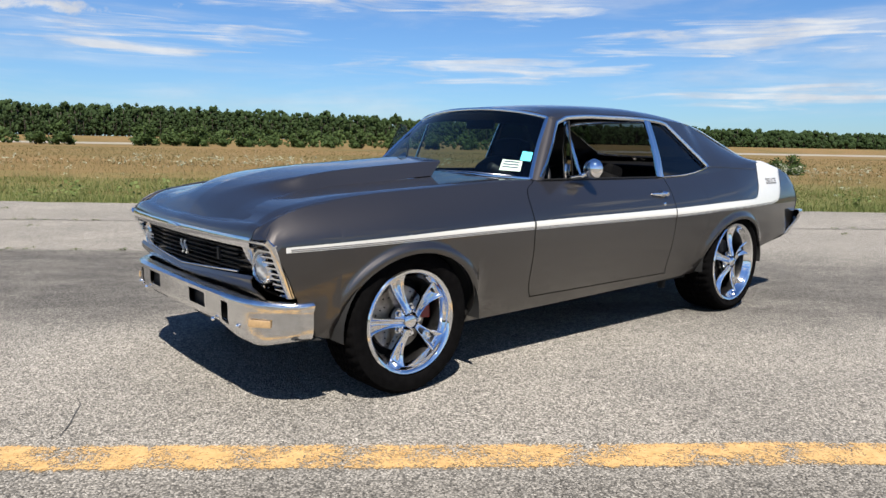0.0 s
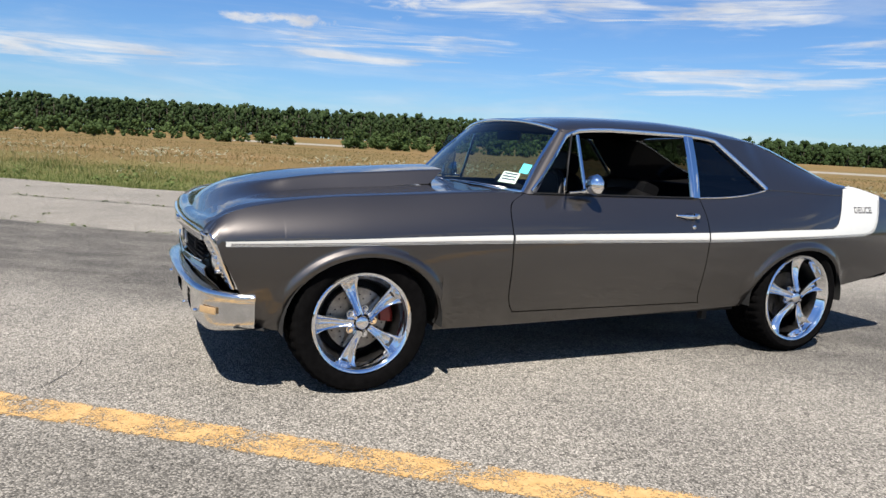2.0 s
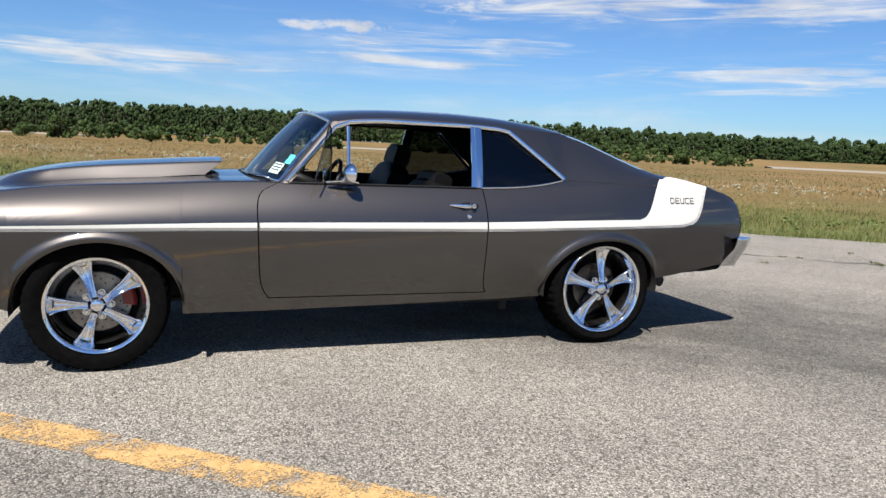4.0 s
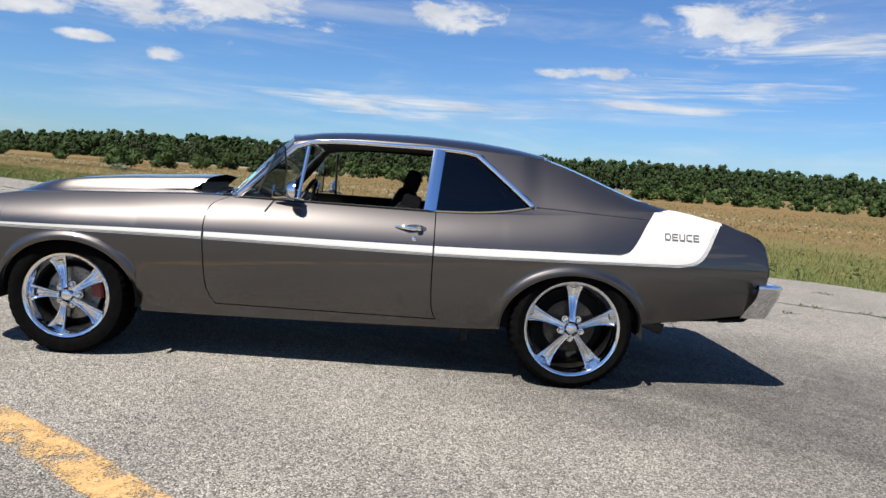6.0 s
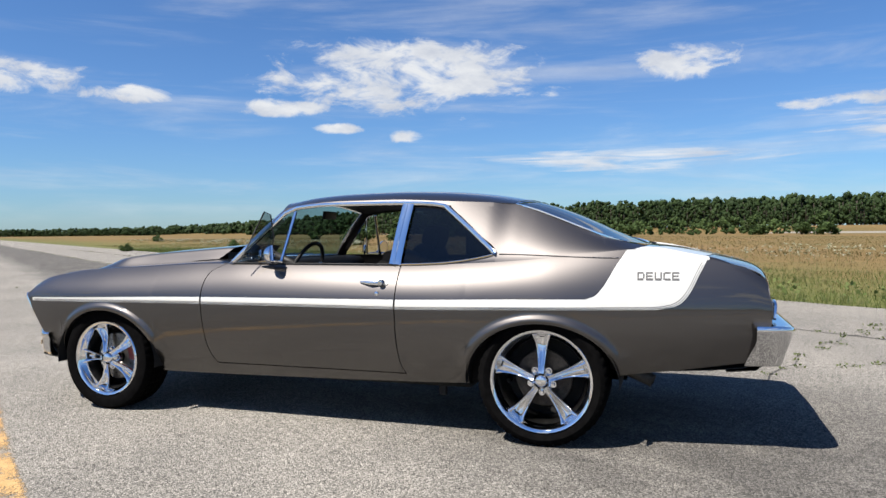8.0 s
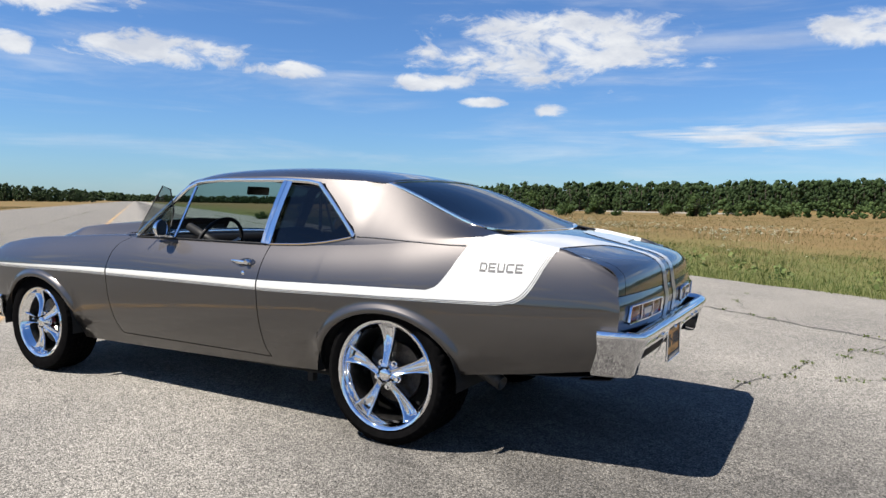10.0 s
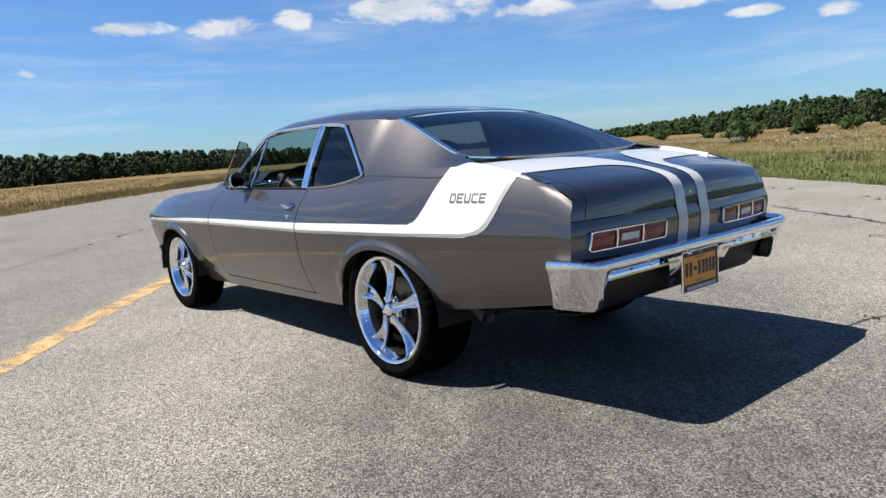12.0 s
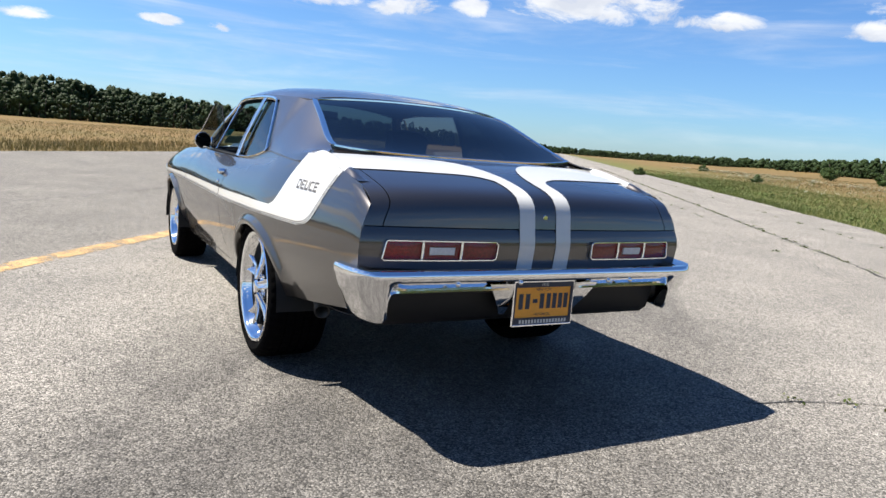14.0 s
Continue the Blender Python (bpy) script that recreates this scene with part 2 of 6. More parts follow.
def tube(points, radius, steps=8, closed=False):
    """A round bar along points; radius may be a list."""
    pts = [Vector(p) for p in points]
    n = len(pts)
    grid = []
    for i, p in enumerate(pts):
        a, b = (pts[i - 1], pts[(i + 1) % n]) if closed else (pts[max(0, i - 1)], pts[min(n - 1, i + 1)])
        d = (b - a).normalized()
        u = d.orthogonal().normalized() if abs(d.z) > 0.95 else d.cross(Vector((0, 0, 1))).normalized()
        w = d.cross(u)
        r = float(radius[i] if isinstance(radius, (list, tuple)) else radius)
        grid.append([tuple(p + r * (math.cos(t) * u + math.sin(t) * w)) for t in [2 * math.pi * k / steps for k in range(steps)] + [0]])
    if closed:
        grid.append(grid[0])
    v, f = sheet(grid)
    if not closed:
        m = steps + 1
        f = f + [tuple(range(steps)), tuple(range((n - 1) * m + steps - 1, (n - 1) * m - 1, -1))]
    return v, f


def ribbon(points, half_width, half_thick, side):
    """A flat bar along points: wide along `side`, thin across it."""
    pts, side = [Vector(p) for p in points], Vector(side).normalized()
    grid = []
    for i, p in enumerate(pts):
        d = (pts[min(len(pts) - 1, i + 1)] - pts[max(0, i - 1)]).normalized()
        a = (side - d * side.dot(d)).normalized()
        b = d.cross(a)
        w = half_width[i] if isinstance(half_width, (list, tuple)) else half_width
        ring = [(-1, -0.6), (-0.6, -1), (0.6, -1), (1, -0.6), (1, 0.6), (0.6, 1), (-0.6, 1), (-1, 0.6), (-1, -0.6)]
        grid.append([tuple(p + a * w * u + b * half_thick * v) for u, v in ring])
    v, f = sheet(grid)
    f += [tuple(range(8)), tuple(range((len(pts) - 1) * 9 + 7, (len(pts) - 1) * 9 - 1, -1))]
    return v, f


def mirror(vf):
    v, f = vf
    return [(x, -y, z) for x, y, z in v], [tuple(reversed(q)) for q in f]


def spline(*pts):
    """A smooth curve through (x, y) pairs that does not overshoot."""
    xs, ys = np.array([p[0] for p in pts], float), np.array([p[1] for p in pts], float)
    h, d = np.diff(xs), np.diff(ys) / np.diff(xs)
    m = np.zeros(len(xs))
    m[0], m[-1] = d[0], d[-1]
    for i in range(1, len(xs) - 1):
        if d[i - 1] * d[i] > 0:
            w1, w2 = 2 * h[i] + h[i - 1], h[i] + 2 * h[i - 1]
            m[i] = (w1 + w2) / (w1 / d[i - 1] + w2 / d[i])

    def f(x):
        x = min(max(x, xs[0]), xs[-1])
        i = min(int(np.searchsorted(xs, x, "right")) - 1, len(xs) - 2)
        t = (x - xs[i]) / h[i]
        return float(ys[i] * (1 + 2 * t) * (1 - t) ** 2 + m[i] * h[i] * t * (1 - t) ** 2 + ys[i + 1] * t * t * (3 - 2 * t) + m[i + 1] * h[i] * t * t * (t - 1))
    return f


def lin(a, b, n):
    return [a + (b - a) * i / (n - 1) for i in range(n)]


def smooth01(t):
    t = min(1.0, max(0.0, t))
    return t * t * (3 - 2 * t)


# ---------------------------------------------------------------- ground
RUN = Vector((-0.794, 0.607, 0))                 # along the runway
OUT = Vector((0.607, 0.794, 0))                  # across it, to the far side
YELLOW, EDGE_FAR, EDGE_NEAR = -2.19, 8.35, -12.75


def strip_coords(t, co):
    """Sockets for the distance along and across the runway."""
    out = []
    for d in (RUN, OUT):
        n = t.nodes.new("ShaderNodeVectorMath"); n.operation = "DOT_PRODUCT"
        n.inputs[1].default_value = d
        t.links.new(co, n.inputs[0])
        out.append(n.outputs["Value"])
    return out


def math_node(t, op, a, b=None, clamp=False):
    n = t.nodes.new("ShaderNodeMath"); n.operation = op; n.use_clamp = clamp
    for i, v in enumerate((a, b)):
        if v is None:
            continue
        if isinstance(v, (int, float)):
            n.inputs[i].default_value = v
        else:
            t.links.new(v, n.inputs[i])
    return n.outputs[0]


def noise_node(t, co, scale, detail=6, rough=0.6):
    n = t.nodes.new("ShaderNodeTexNoise")
    n.inputs["Scale"].default_value, n.inputs["Detail"].default_value, n.inputs["Roughness"].default_value = scale, detail, rough
    t.links.new(co, n.inputs["Vector"])
    return n.outputs["Fac"]


def ramp_node(t, fac, *stops):
    r = t.nodes.new("ShaderNodeValToRGB")
    e = r.color_ramp.elements
    while len(e) < len(stops):
        e.new(0.5)
    for k, (p, c) in zip(e, stops):
        k.position, k.color = p, (*c, 1) if len(c) == 3 else c
    t.links.new(fac, r.inputs[0])
    return r.outputs[0]


def mix_node(t, fac, a, b, blend="MIX"):
    n = t.nodes.new("ShaderNodeMix"); n.data_type = "RGBA"; n.blend_type = blend
    for sock, v in ((n.inputs["Factor"], fac), (n.inputs[6], a), (n.inputs[7], b)):
        if isinstance(v, (int, float)):
            sock.default_value = v
        elif isinstance(v, tuple):
            sock.default_value = (*v, 1)
        else:
            t.links.new(v, sock)
    return n.outputs[2]


def asphalt():
    m = bpy.data.materials.new("worn runway asphalt")
    m.use_nodes = True
    t = m.node_tree
    b = t.nodes["Principled BSDF"]
    co = t.nodes.new("ShaderNodeTexCoord").outputs["Object"]
    along, across = strip_coords(t, co)
    wob = math_node(t, "MULTIPLY", math_node(t, "SUBTRACT", noise_node(t, co, 1.2, 5), 0.5), 0.9)
    a2 = math_node(t, "ADD", across, wob)
    vor = t.nodes.new("ShaderNodeTexVoronoi"); vor.inputs["Scale"].default_value = 135
    t.links.new(co, vor.inputs["Vector"])
    stones = ramp_node(t, vor.outputs["Color"], (0.0, (0.035, 0.033, 0.029)), (0.45, (0.200, 0.188, 0.167)), (1.0, (0.47, 0.440, 0.394)))
    gap = ramp_node(t, vor.outputs["Distance"], (0.35, (1, 1, 1)), (0.75, (0.55, 0.55, 0.55)))
    base = mix_node(t, 1.0, stones, gap, "MULTIPLY")
    blotch = ramp_node(t, noise_node(t, co, 0.7, 7, 0.65), (0.3, (0.78, 0.78, 0.78)), (0.7, (1.14, 1.13, 1.11)))
    base = mix_node(t, 1.0, base, blotch, "MULTIPLY")
    fine = ramp_node(t, noise_node(t, co, 22, 4, 0.7), (0.3, (0.82, 0.82, 0.82)), (0.7, (1.16, 1.16, 1.16)))
    base = mix_node(t, 1.0, base, fine, "MULTIPLY")
    # a darker, sealed strip along the runway, brushed on lengthwise; partly darkened to deepen the car's shadow
    brush = t.nodes.new("ShaderNodeCombineXYZ")
    t.links.new(math_node(t, "MULTIPLY", along, 0.7), brush.inputs[0])
    t.links.new(math_node(t, "MULTIPLY", across, 1.6), brush.inputs[1])
    brushed = brush.outputs[0]
    # its far side ends at a straight seam, its near side fades out
    seam = t.nodes.new("ShaderNodeMapRange")
    seam.inputs["From Min"].default_value, seam.inputs["From Max"].default_value = 2.70, 2.60
    t.links.new(math_node(t, "ADD", across, math_node(t, "MULTIPLY", wob, 0.15)), seam.inputs["Value"])
    fade = t.nodes.new("ShaderNodeMapRange")
    fade.inputs["From Min"].default_value, fade.inputs["From Max"].default_value = -0.70, 0.25
    t.links.new(a2, fade.inputs["Value"])
    # beyond the seam's end the sealing thins out in streaks, kept dark under the car's shadow
    worn = t.nodes.new("ShaderNodeMapRange")
    worn.inputs["From Min"].default_value, worn.inputs["From Max"].default_value = 3.3, 1.6
    worn.inputs["To Max"].default_value = 0.93
    t.links.new(a2, worn.inputs["Value"])
    ahead = t.nodes.new("ShaderNodeMapRange")
    ahead.inputs["From Min"].default_value, ahead.inputs["From Max"].default_value = -1.0, 2.5
    t.links.new(math_node(t, "ADD", along, wob), ahead.inputs["Value"])
    far_side = math_node(t, "ADD", math_node(t, "MULTIPLY", seam.outputs[0], ahead.outputs[0]), math_node(t, "MULTIPLY", worn.outputs[0], math_node(t, "SUBTRACT", 1.0, ahead.outputs[0])))
    seal = math_node(t, "MULTIPLY", far_side, fade.outputs[0])
    patch = math_node(t, "MULTIPLY", seal, ramp_node(t, noise_node(t, brushed, 1.6, 8, 0.7), (0.30, (0.42, 0.42, 0.42)), (0.58, (1, 1, 1))))
    base = mix_node(t, math_node(t, "MULTIPLY", patch, 0.95), base, mix_node(t, 1.0, base, (0.33, 0.33, 0.34), "MULTIPLY"))
    # the coarser, darker half on the near side of the line
    near = t.nodes.new("ShaderNodeMapRange")
    near.inputs["From Min"].default_value, near.inputs["From Max"].default_value = YELLOW - 0.02, YELLOW - 0.25
    t.links.new(math_node(t, "ADD", across, math_node(t, "MULTIPLY", wob, 0.15)), near.inputs["Value"])
    base = mix_node(t, math_node(t, "MULTIPLY", near.outputs[0], 0.75), base, mix_node(t, 1.0, base, (0.66, 0.66, 0.66), "MULTIPLY"))
    t.links.new(base, b.inputs["Base Color"])
    b.inputs["Roughness"].default_value = 0.9
    b.inputs["Specular IOR Level"].default_value = 0.25
    bp = t.nodes.new("ShaderNodeBump")
    bp.inputs["Strength"].default_value, bp.inputs["Distance"].default_value = 0.8, 0.006
    bp.invert = True
    t.links.new(vor.outputs["Distance"], bp.inputs["Height"])
    t.links.new(bp.outputs[0], b.inputs["Normal"])
    return m


def line_paint():
    m = bpy.data.materials.new("worn yellow line paint")
    m.use_nodes = True
    t = m.node_tree
    b = t.nodes["Principled BSDF"]
    co = t.nodes.new("ShaderNodeTexCoord").outputs["Object"]
    along, across = strip_coords(t, co)
    off = math_node(t, "ABSOLUTE", math_node(t, "SUBTRACT", across, YELLOW))
    edge = t.nodes.new("ShaderNodeMapRange")
    edge.inputs["From Min"].default_value, edge.inputs["From Max"].default_value = 0.085, 0.132
    edge.inputs["To Min"].default_value, edge.inputs["To Max"].default_value = 0.45, 0.66
    t.links.new(off, edge.inputs["Value"])
    worn = math_node(t, "ADD", math_node(t, "MULTIPLY", noise_node(t, co, 110, 4, 0.7), 0.55), math_node(t, "MULTIPLY", noise_node(t, co, 6, 6, 0.6), 0.45))
    keep = math_node(t, "MULTIPLY", math_node(t, "SUBTRACT", worn, edge.outputs[0]), 14.0, clamp=True)
    tone = ramp_node(t, noise_node(t, co, 25, 6), (0.3, (0.31, 0.185, 0.065)), (0.7, (0.42, 0.275, 0.120)))
    t.links.new(tone, b.inputs["Base Color"])
    b.inputs["Roughness"].default_value = 0.8
    t.links.new(keep, b.inputs["Alpha"])
    return m


def field_material():
    m = bpy.data.materials.new("dry grass field")
    m.use_nodes = True
    t = m.node_tree
    b = t.nodes["Principled BSDF"]
    co = t.nodes.new("ShaderNodeTexCoord").outputs["Object"]
    big = noise_node(t, co, 0.035, 8, 0.62)
    tone = ramp_node(t, big, (0.30, (0.085, 0.078, 0.030)), (0.48, (0.136, 0.096, 0.042)), (0.62, (0.162, 0.106, 0.050)), (0.75, (0.105, 0.088, 0.036)))
    fine = ramp_node(t, noise_node(t, co, 3.0, 10, 0.75), (0.25, (0.45, 0.5, 0.45)), (0.75, (1.35, 1.3, 1.25)))
    # greener, ranker grass next to the runway, in patches further out
    along, across = strip_coords(t, co)
    green = t.nodes.new("ShaderNodeMapRange")
    green.inputs["From Min"].default_value, green.inputs["From Max"].default_value = EDGE_FAR + 15, EDGE_FAR + 1
    t.links.new(math_node(t, "ADD", across, math_node(t, "MULTIPLY", math_node(t, "SUBTRACT", noise_node(t, co, 0.22, 6, 0.6), 0.5), 26)), green.inputs["Value"])
    beyond = math_node(t, "GREATER_THAN", across, 0.0)
    tone = mix_node(t, math_node(t, "MULTIPLY", math_node(t, "MULTIPLY", green.outputs[0], 0.85), beyond), tone, (0.092, 0.105, 0.036))
    t.links.new(mix_node(t, 1.0, tone, fine, "MULTIPLY"), b.inputs["Base Color"])
    b.inputs["Roughness"].default_value = 0.95
    b.inputs["Specular IOR Level"].default_value = 0.1
    return m


FIELD = field_material()
ASPHALT = asphalt()


def field_rise(c):
    """The field climbs a little before the woods."""
    return 2.2 * smooth01((c - 196) / 44)


v, f = sheet([[RUN * a + OUT * c + Vector((0, 0, field_rise(c) - 0.03)) for c in (-3500, -300, -40, EDGE_NEAR, EDGE_FAR, 40, 120, 196, 207, 218, 229, 240, 300, 3500)] for a in (-3500, -300, -40, 0, 40, 300, 3500)])
tagged(part("ground", v, f, FIELD, smooth=False), "dry grass airfield reaching to the distant woods", "field", kind="structure")
edge_rnd = random.Random(4)
rows = []
for a in [-900, -400, -200, -100] + lin(-60, 60, 241) + [100, 200, 400, 900]:
    j0, j1 = edge_rnd.uniform(-0.12, 0.12), edge_rnd.uniform(-0.12, 0.12)
    rows.append([tuple(RUN * a + OUT * c + Vector((0, 0, z))) for c, z in ((EDGE_NEAR + j0, -0.035), (EDGE_NEAR + j0 + 0.06, 0), (YELLOW, 0), (EDGE_FAR + j1 - 0.06, 0), (EDGE_FAR + j1, -0.035))])
v, f = sheet(rows)
tagged(part("runway", v, f, ASPHALT, smooth=False), "weathered grey asphalt runway with a darker sealed strip", "runway", kind="structure")
v, f = sheet([[tuple(RUN * a + OUT * c + Vector((0, 0, 0.004))) for c in (YELLOW - 0.135, YELLOW + 0.135)] for a in lin(-300, 600, 40)])
tagged(part("runway_line", v, f, line_paint(), smooth=False), "worn yellow painted line along the runway", "road marking", kind="structure")


# ---------------------------------------------------------------- the car: surfaces
car = new("car")
tagged(car, "grey metallic two-door muscle car with white side stripe and chrome wheels", "car")
HUB_F, HUB_R = (-1.41, 0.331), (1.41, 0.343)
ARCH = ((-1.40, 0.325, 0.378, 0.322), (1.405, 0.34, 0.398, 0.309))        # x, z, half length, height

plan = spline((-2.14, 0.815), (-2.0, 0.834), (-1.8, 0.856), (-1.4, 0.876), (-0.6, 0.880), (0.3, 0.888), (0.8, 0.895), (1.4, 0.893), (1.9, 0.855), (2.3, 0.808), (2.55, 0.772))
belt = spline((-2.10, 0.735), (-2.085, 0.743), (-2.065, 0.772), (-2.02, 0.810), (-1.95, 0.840), (-1.8, 0.868), (-1.6, 0.890), (-1.2, 0.912), (-0.6, 0.940), (0.6, 0.938), (1.1, 0.955), (1.5, 0.985), (1.9, 1.025), (2.2, 0.979), (2.335, 0.9515), (2.425, 0.930), (2.47, 0.909), (2.495, 0.881))
tuck = spline((-2.1, 0.030), (-2.0, 0.085), (-1.5, 0.135), (-0.7, 0.130), (-0.4, 0.118), (1.2, 0.115), (1.9, 0.103), (2.2, 0.078), (2.5, 0.048))
upper = lambda t: 0.32 * t + 0.68 * max(0.0, t) ** 2.0
lower = spline((0, 0), (0.1, 0.006), (0.2, 0.022), (0.30, 0.050), (0.38, 0.080), (0.47, 0.120), (0.52, 0.150))
ZM = 0.725


def wide(x, z):
    """Half width of the body's side."""
    top = belt(x)
    w = plan(x)
    if z > ZM:
        w -= tuck(x) * upper((z - ZM) / max(0.02, top - ZM))
    else:
        w -= lower(ZM - z)
    for ax, az, a, b in ARCH:
        r = math.hypot((x - ax) / a, max(0.0, z - az) / b)
        if 0.98 <= r < 1.135 and z > az - 0.07:
            t = (1.135 - r) / 0.135
            roll = 1 - (1 - min(1.0, t / 0.62)) ** 2 - 0.25 * max(0.0, t - 0.75) ** 2 / 0.0625
            w += 0.022 * roll * smooth01((z - az + 0.07) / 0.14)
    return w


foot = spline((-2.1, 0.315), (-1.85, 0.315), (-1.80, 0.30), (-1.0, 0.258), (0.6, 0.285), (1.02, 0.30), (1.80, 0.385), (2.35, 0.452), (2.5, 0.47))


def low(x):
    for ax, az, a, b in ARCH:
        k = abs(x - ax) / a
        if k < 1:
            return max(foot(x), az + b * math.sqrt(1 - k * k))
    return foot(x)


nose_edge = spline((0.30, -1.870), (0.50, -1.965), (0.62, -2.022), (0.73, -2.078), (0.75, -2.086), (0.80, -2.086))
tail_edge = spline((0.455, 2.415), (0.50, 2.455), (0.575, 2.490), (0.64, 2.510), (0.735, 2.522), (0.80, 2.510), (0.845, 2.505), (0.876, 2.495), (0.904, 2.470), (0.926, 2.425), (0.935, 2.40))
door_front = spline((0.33, -0.590), (0.38, -0.625), (0.45, -0.645), (0.60, -0.655), (0.80, -0.662), (0.86, -0.655), (0.90, -0.630), (0.93, -0.570), (0.95, -0.535))
door_rear = spline((0.33, 0.650), (0.36, 0.630), (0.42, 0.615), (0.60, 0.607), (0.95, 0.607))


def side_panel(xa, xb, za, zb, cs, nv, w0=0.2, w1=0.2):
    """A skin of the side between two upright edges xa(z), xb(z) and heights za(x), zb(x)."""
    grid = []
    x0, x1 = xa(ZM), xb(ZM)
    for c in cs:
        xn = x0 + (x1 - x0) * c
        row = []
        for v in nv:
            x = xn
            for _ in range(24 if c > 0.5 else 2):
                z = za(xn) + (zb(x if c > 0.5 else xn) - za(xn)) * v
                x = xn + (xa(z) - x0) * max(0.0, 1 - c / w0) ** 1.8 + (xb(z) - x1) * max(0.0, 1 - (1 - c) / w1) ** 1.8
            row.append((x, -wide(x, z), z))
        grid.append(row)
    return sheet(grid)


def stations(x0, x1, arch, n_before, n_after):
    ax, _, a, _ = arch
    xs = lin(x0, ax - a - 0.001, n_before)
    xs += [ax - a * math.cos(math.pi * k / 28) for k in range(29)]
    xs += lin(ax + a + 0.001, x1, n_after)
    return [(x - x0) / (x1 - x0) for x in xs]


VS = [0, 0.015, 0.04, 0.08, 0.12, 0.16, 0.20, 0.24, 0.28, 0.34, 0.43, 0.52, 0.60, 0.66, 0.72, 0.78, 0.83, 0.87, 0.91, 0.94, 0.965, 0.985, 1.0]
MID = (0, 0, 0.55)
GAP = 0.003


def both(name, vf, mat, parent, label="", **kw):
    a = part(name, *vf, mat, parent, label, out_from=kw.pop("out_from", MID), **kw)
    b = part(name, *mirror(vf), mat, parent, label, out_from=kw.pop("out_from", MID), **kw)
    return a, b


FENDER = side_panel(nose_edge, lambda z: door_front(z) - GAP, low, belt, stations(nose_edge(ZM), door_front(ZM) - GAP, ARCH[0], 9, 10), VS, 0.2, 0.25)
QUARTER = side_panel(lambda z: door_rear(z) + GAP, tail_edge, low, belt, stations(door_rear(ZM) + GAP, tail_edge(ZM), ARCH[1], 10, 14), VS, 0.2, 0.35)
DOOR = side_panel(lambda z: door_front(z) + GAP, lambda z: door_rear(z) - GAP, lambda x: 0.338, belt, lin(0, 1, 24), VS, 0.2, 0.2)
ROCKER = side_panel(lambda z: -0.60, lambda z: 0.655, foot, lambda x: 0.332, lin(0, 1, 12), [0, 0.3, 0.6, 1.0])
both("fender", FENDER, PAINT, car, "grey metallic front fender", thick=0.004)
both("quarter_panel", QUARTER, PAINT, car, "grey metallic rear quarter panel", thick=0.004)
doors = both("door", DOOR, PAINT, car, "grey metallic door with open window", thick=0.004)
both("rocker_panel", ROCKER, PAINT, car, thick=0.004)


# hood and nose: a profile at the middle, falling a little towards the crests of the fenders
def top_sheet(profile, bow, drop, n=25, edge=None, s_max=None):
    """Rows along the profile, from the middle to the crest at each side."""
    grid = []
    for x, z in profile:
        row = []
        for k in lin(-1, 1, 2 * n + 1):
            q = abs(k)
            xx = x + bow(x, z) * q * q
            s = s_max(xx, z)
            zz = z - drop(xx, z) * q ** 2.2
            row.append((xx, k * s, zz))
        grid.append(row)
    return sheet(grid)


def curve_pts(pts, n):
    """Points along a smooth curve through pts."""
    d = [0.0]
    for a, b in zip(pts, pts[1:]):
        d.append(d[-1] + math.dist(a, b))
    f = [spline(*[(t, p[i]) for t, p in zip(d, pts)]) for i in range(len(pts[0]))]
    return [tuple(g(t) for g in f) for t in lin(0, d[-1], n)]


def hood_z(x, s):
    """Height of the bonnet skin without its scoop."""
    e = wide(x, belt(x))
    q = min(1.0, s / e)
    return belt(x) + 0.020 * (1 - q ** 2.4) + 0.014 * max(0.0, 1 - s / 0.40) - 0.010 * math.exp(-((s - 0.69) / 0.015) ** 2)


def nose_x(s):
    return -2.135 + 0.048 * (s / 0.8) ** 2


def hood_point(c, k):
    """c from the cowl to the lip, k across from edge to edge."""
    s = abs(k) * 0.70
    x_back, x_lip = -0.70 + 0.06 * k * k, nose_x(s)
    if c < 0.8:
        x = x_back + (x_lip + 0.055 - x_back) * (c / 0.8)
        z = hood_z(x, s)
    else:
        a = (c - 0.8) / 0.2 * math.pi / 2
        z0 = hood_z(x_lip + 0.055, s)
        x = x_lip + 0.055 - 0.055 * math.sin(a)
        z = z0 - (z0 - 0.735) * (1 - math.cos(a))
    return (x, math.copysign(s, k), z)


hood = part("hood", *sheet([[hood_point(c, k) for k in lin(-1, 1, 61)] for c in lin(0, 1, 36)]), PAINT, car, "grey metallic bonnet with a tall raised scoop", out_from=MID, thick=0.004)
# the crown of each fender, between bonnet and side
grid = []
for c in lin(0, 1, 44):
    h = Vector(hood_point(c, 1.0))
    h.y += 0.004
    x = -0.60 + (nose_edge(0.745) + 0.60) * c
    e = Vector((x, wide(x, belt(x)), belt(x)))
    row = []
    for k in lin(0, 1, 9):
        p = h.lerp(e, k)
        p.z += 0.010 * 4 * k * (1 - k) * (1 - smooth01((c - 0.9) / 0.1))
        row.append((p.x, -p.y, p.z))
    grid.append(row)
both("fender_crown", sheet(grid), PAINT, car, thick=0.004)

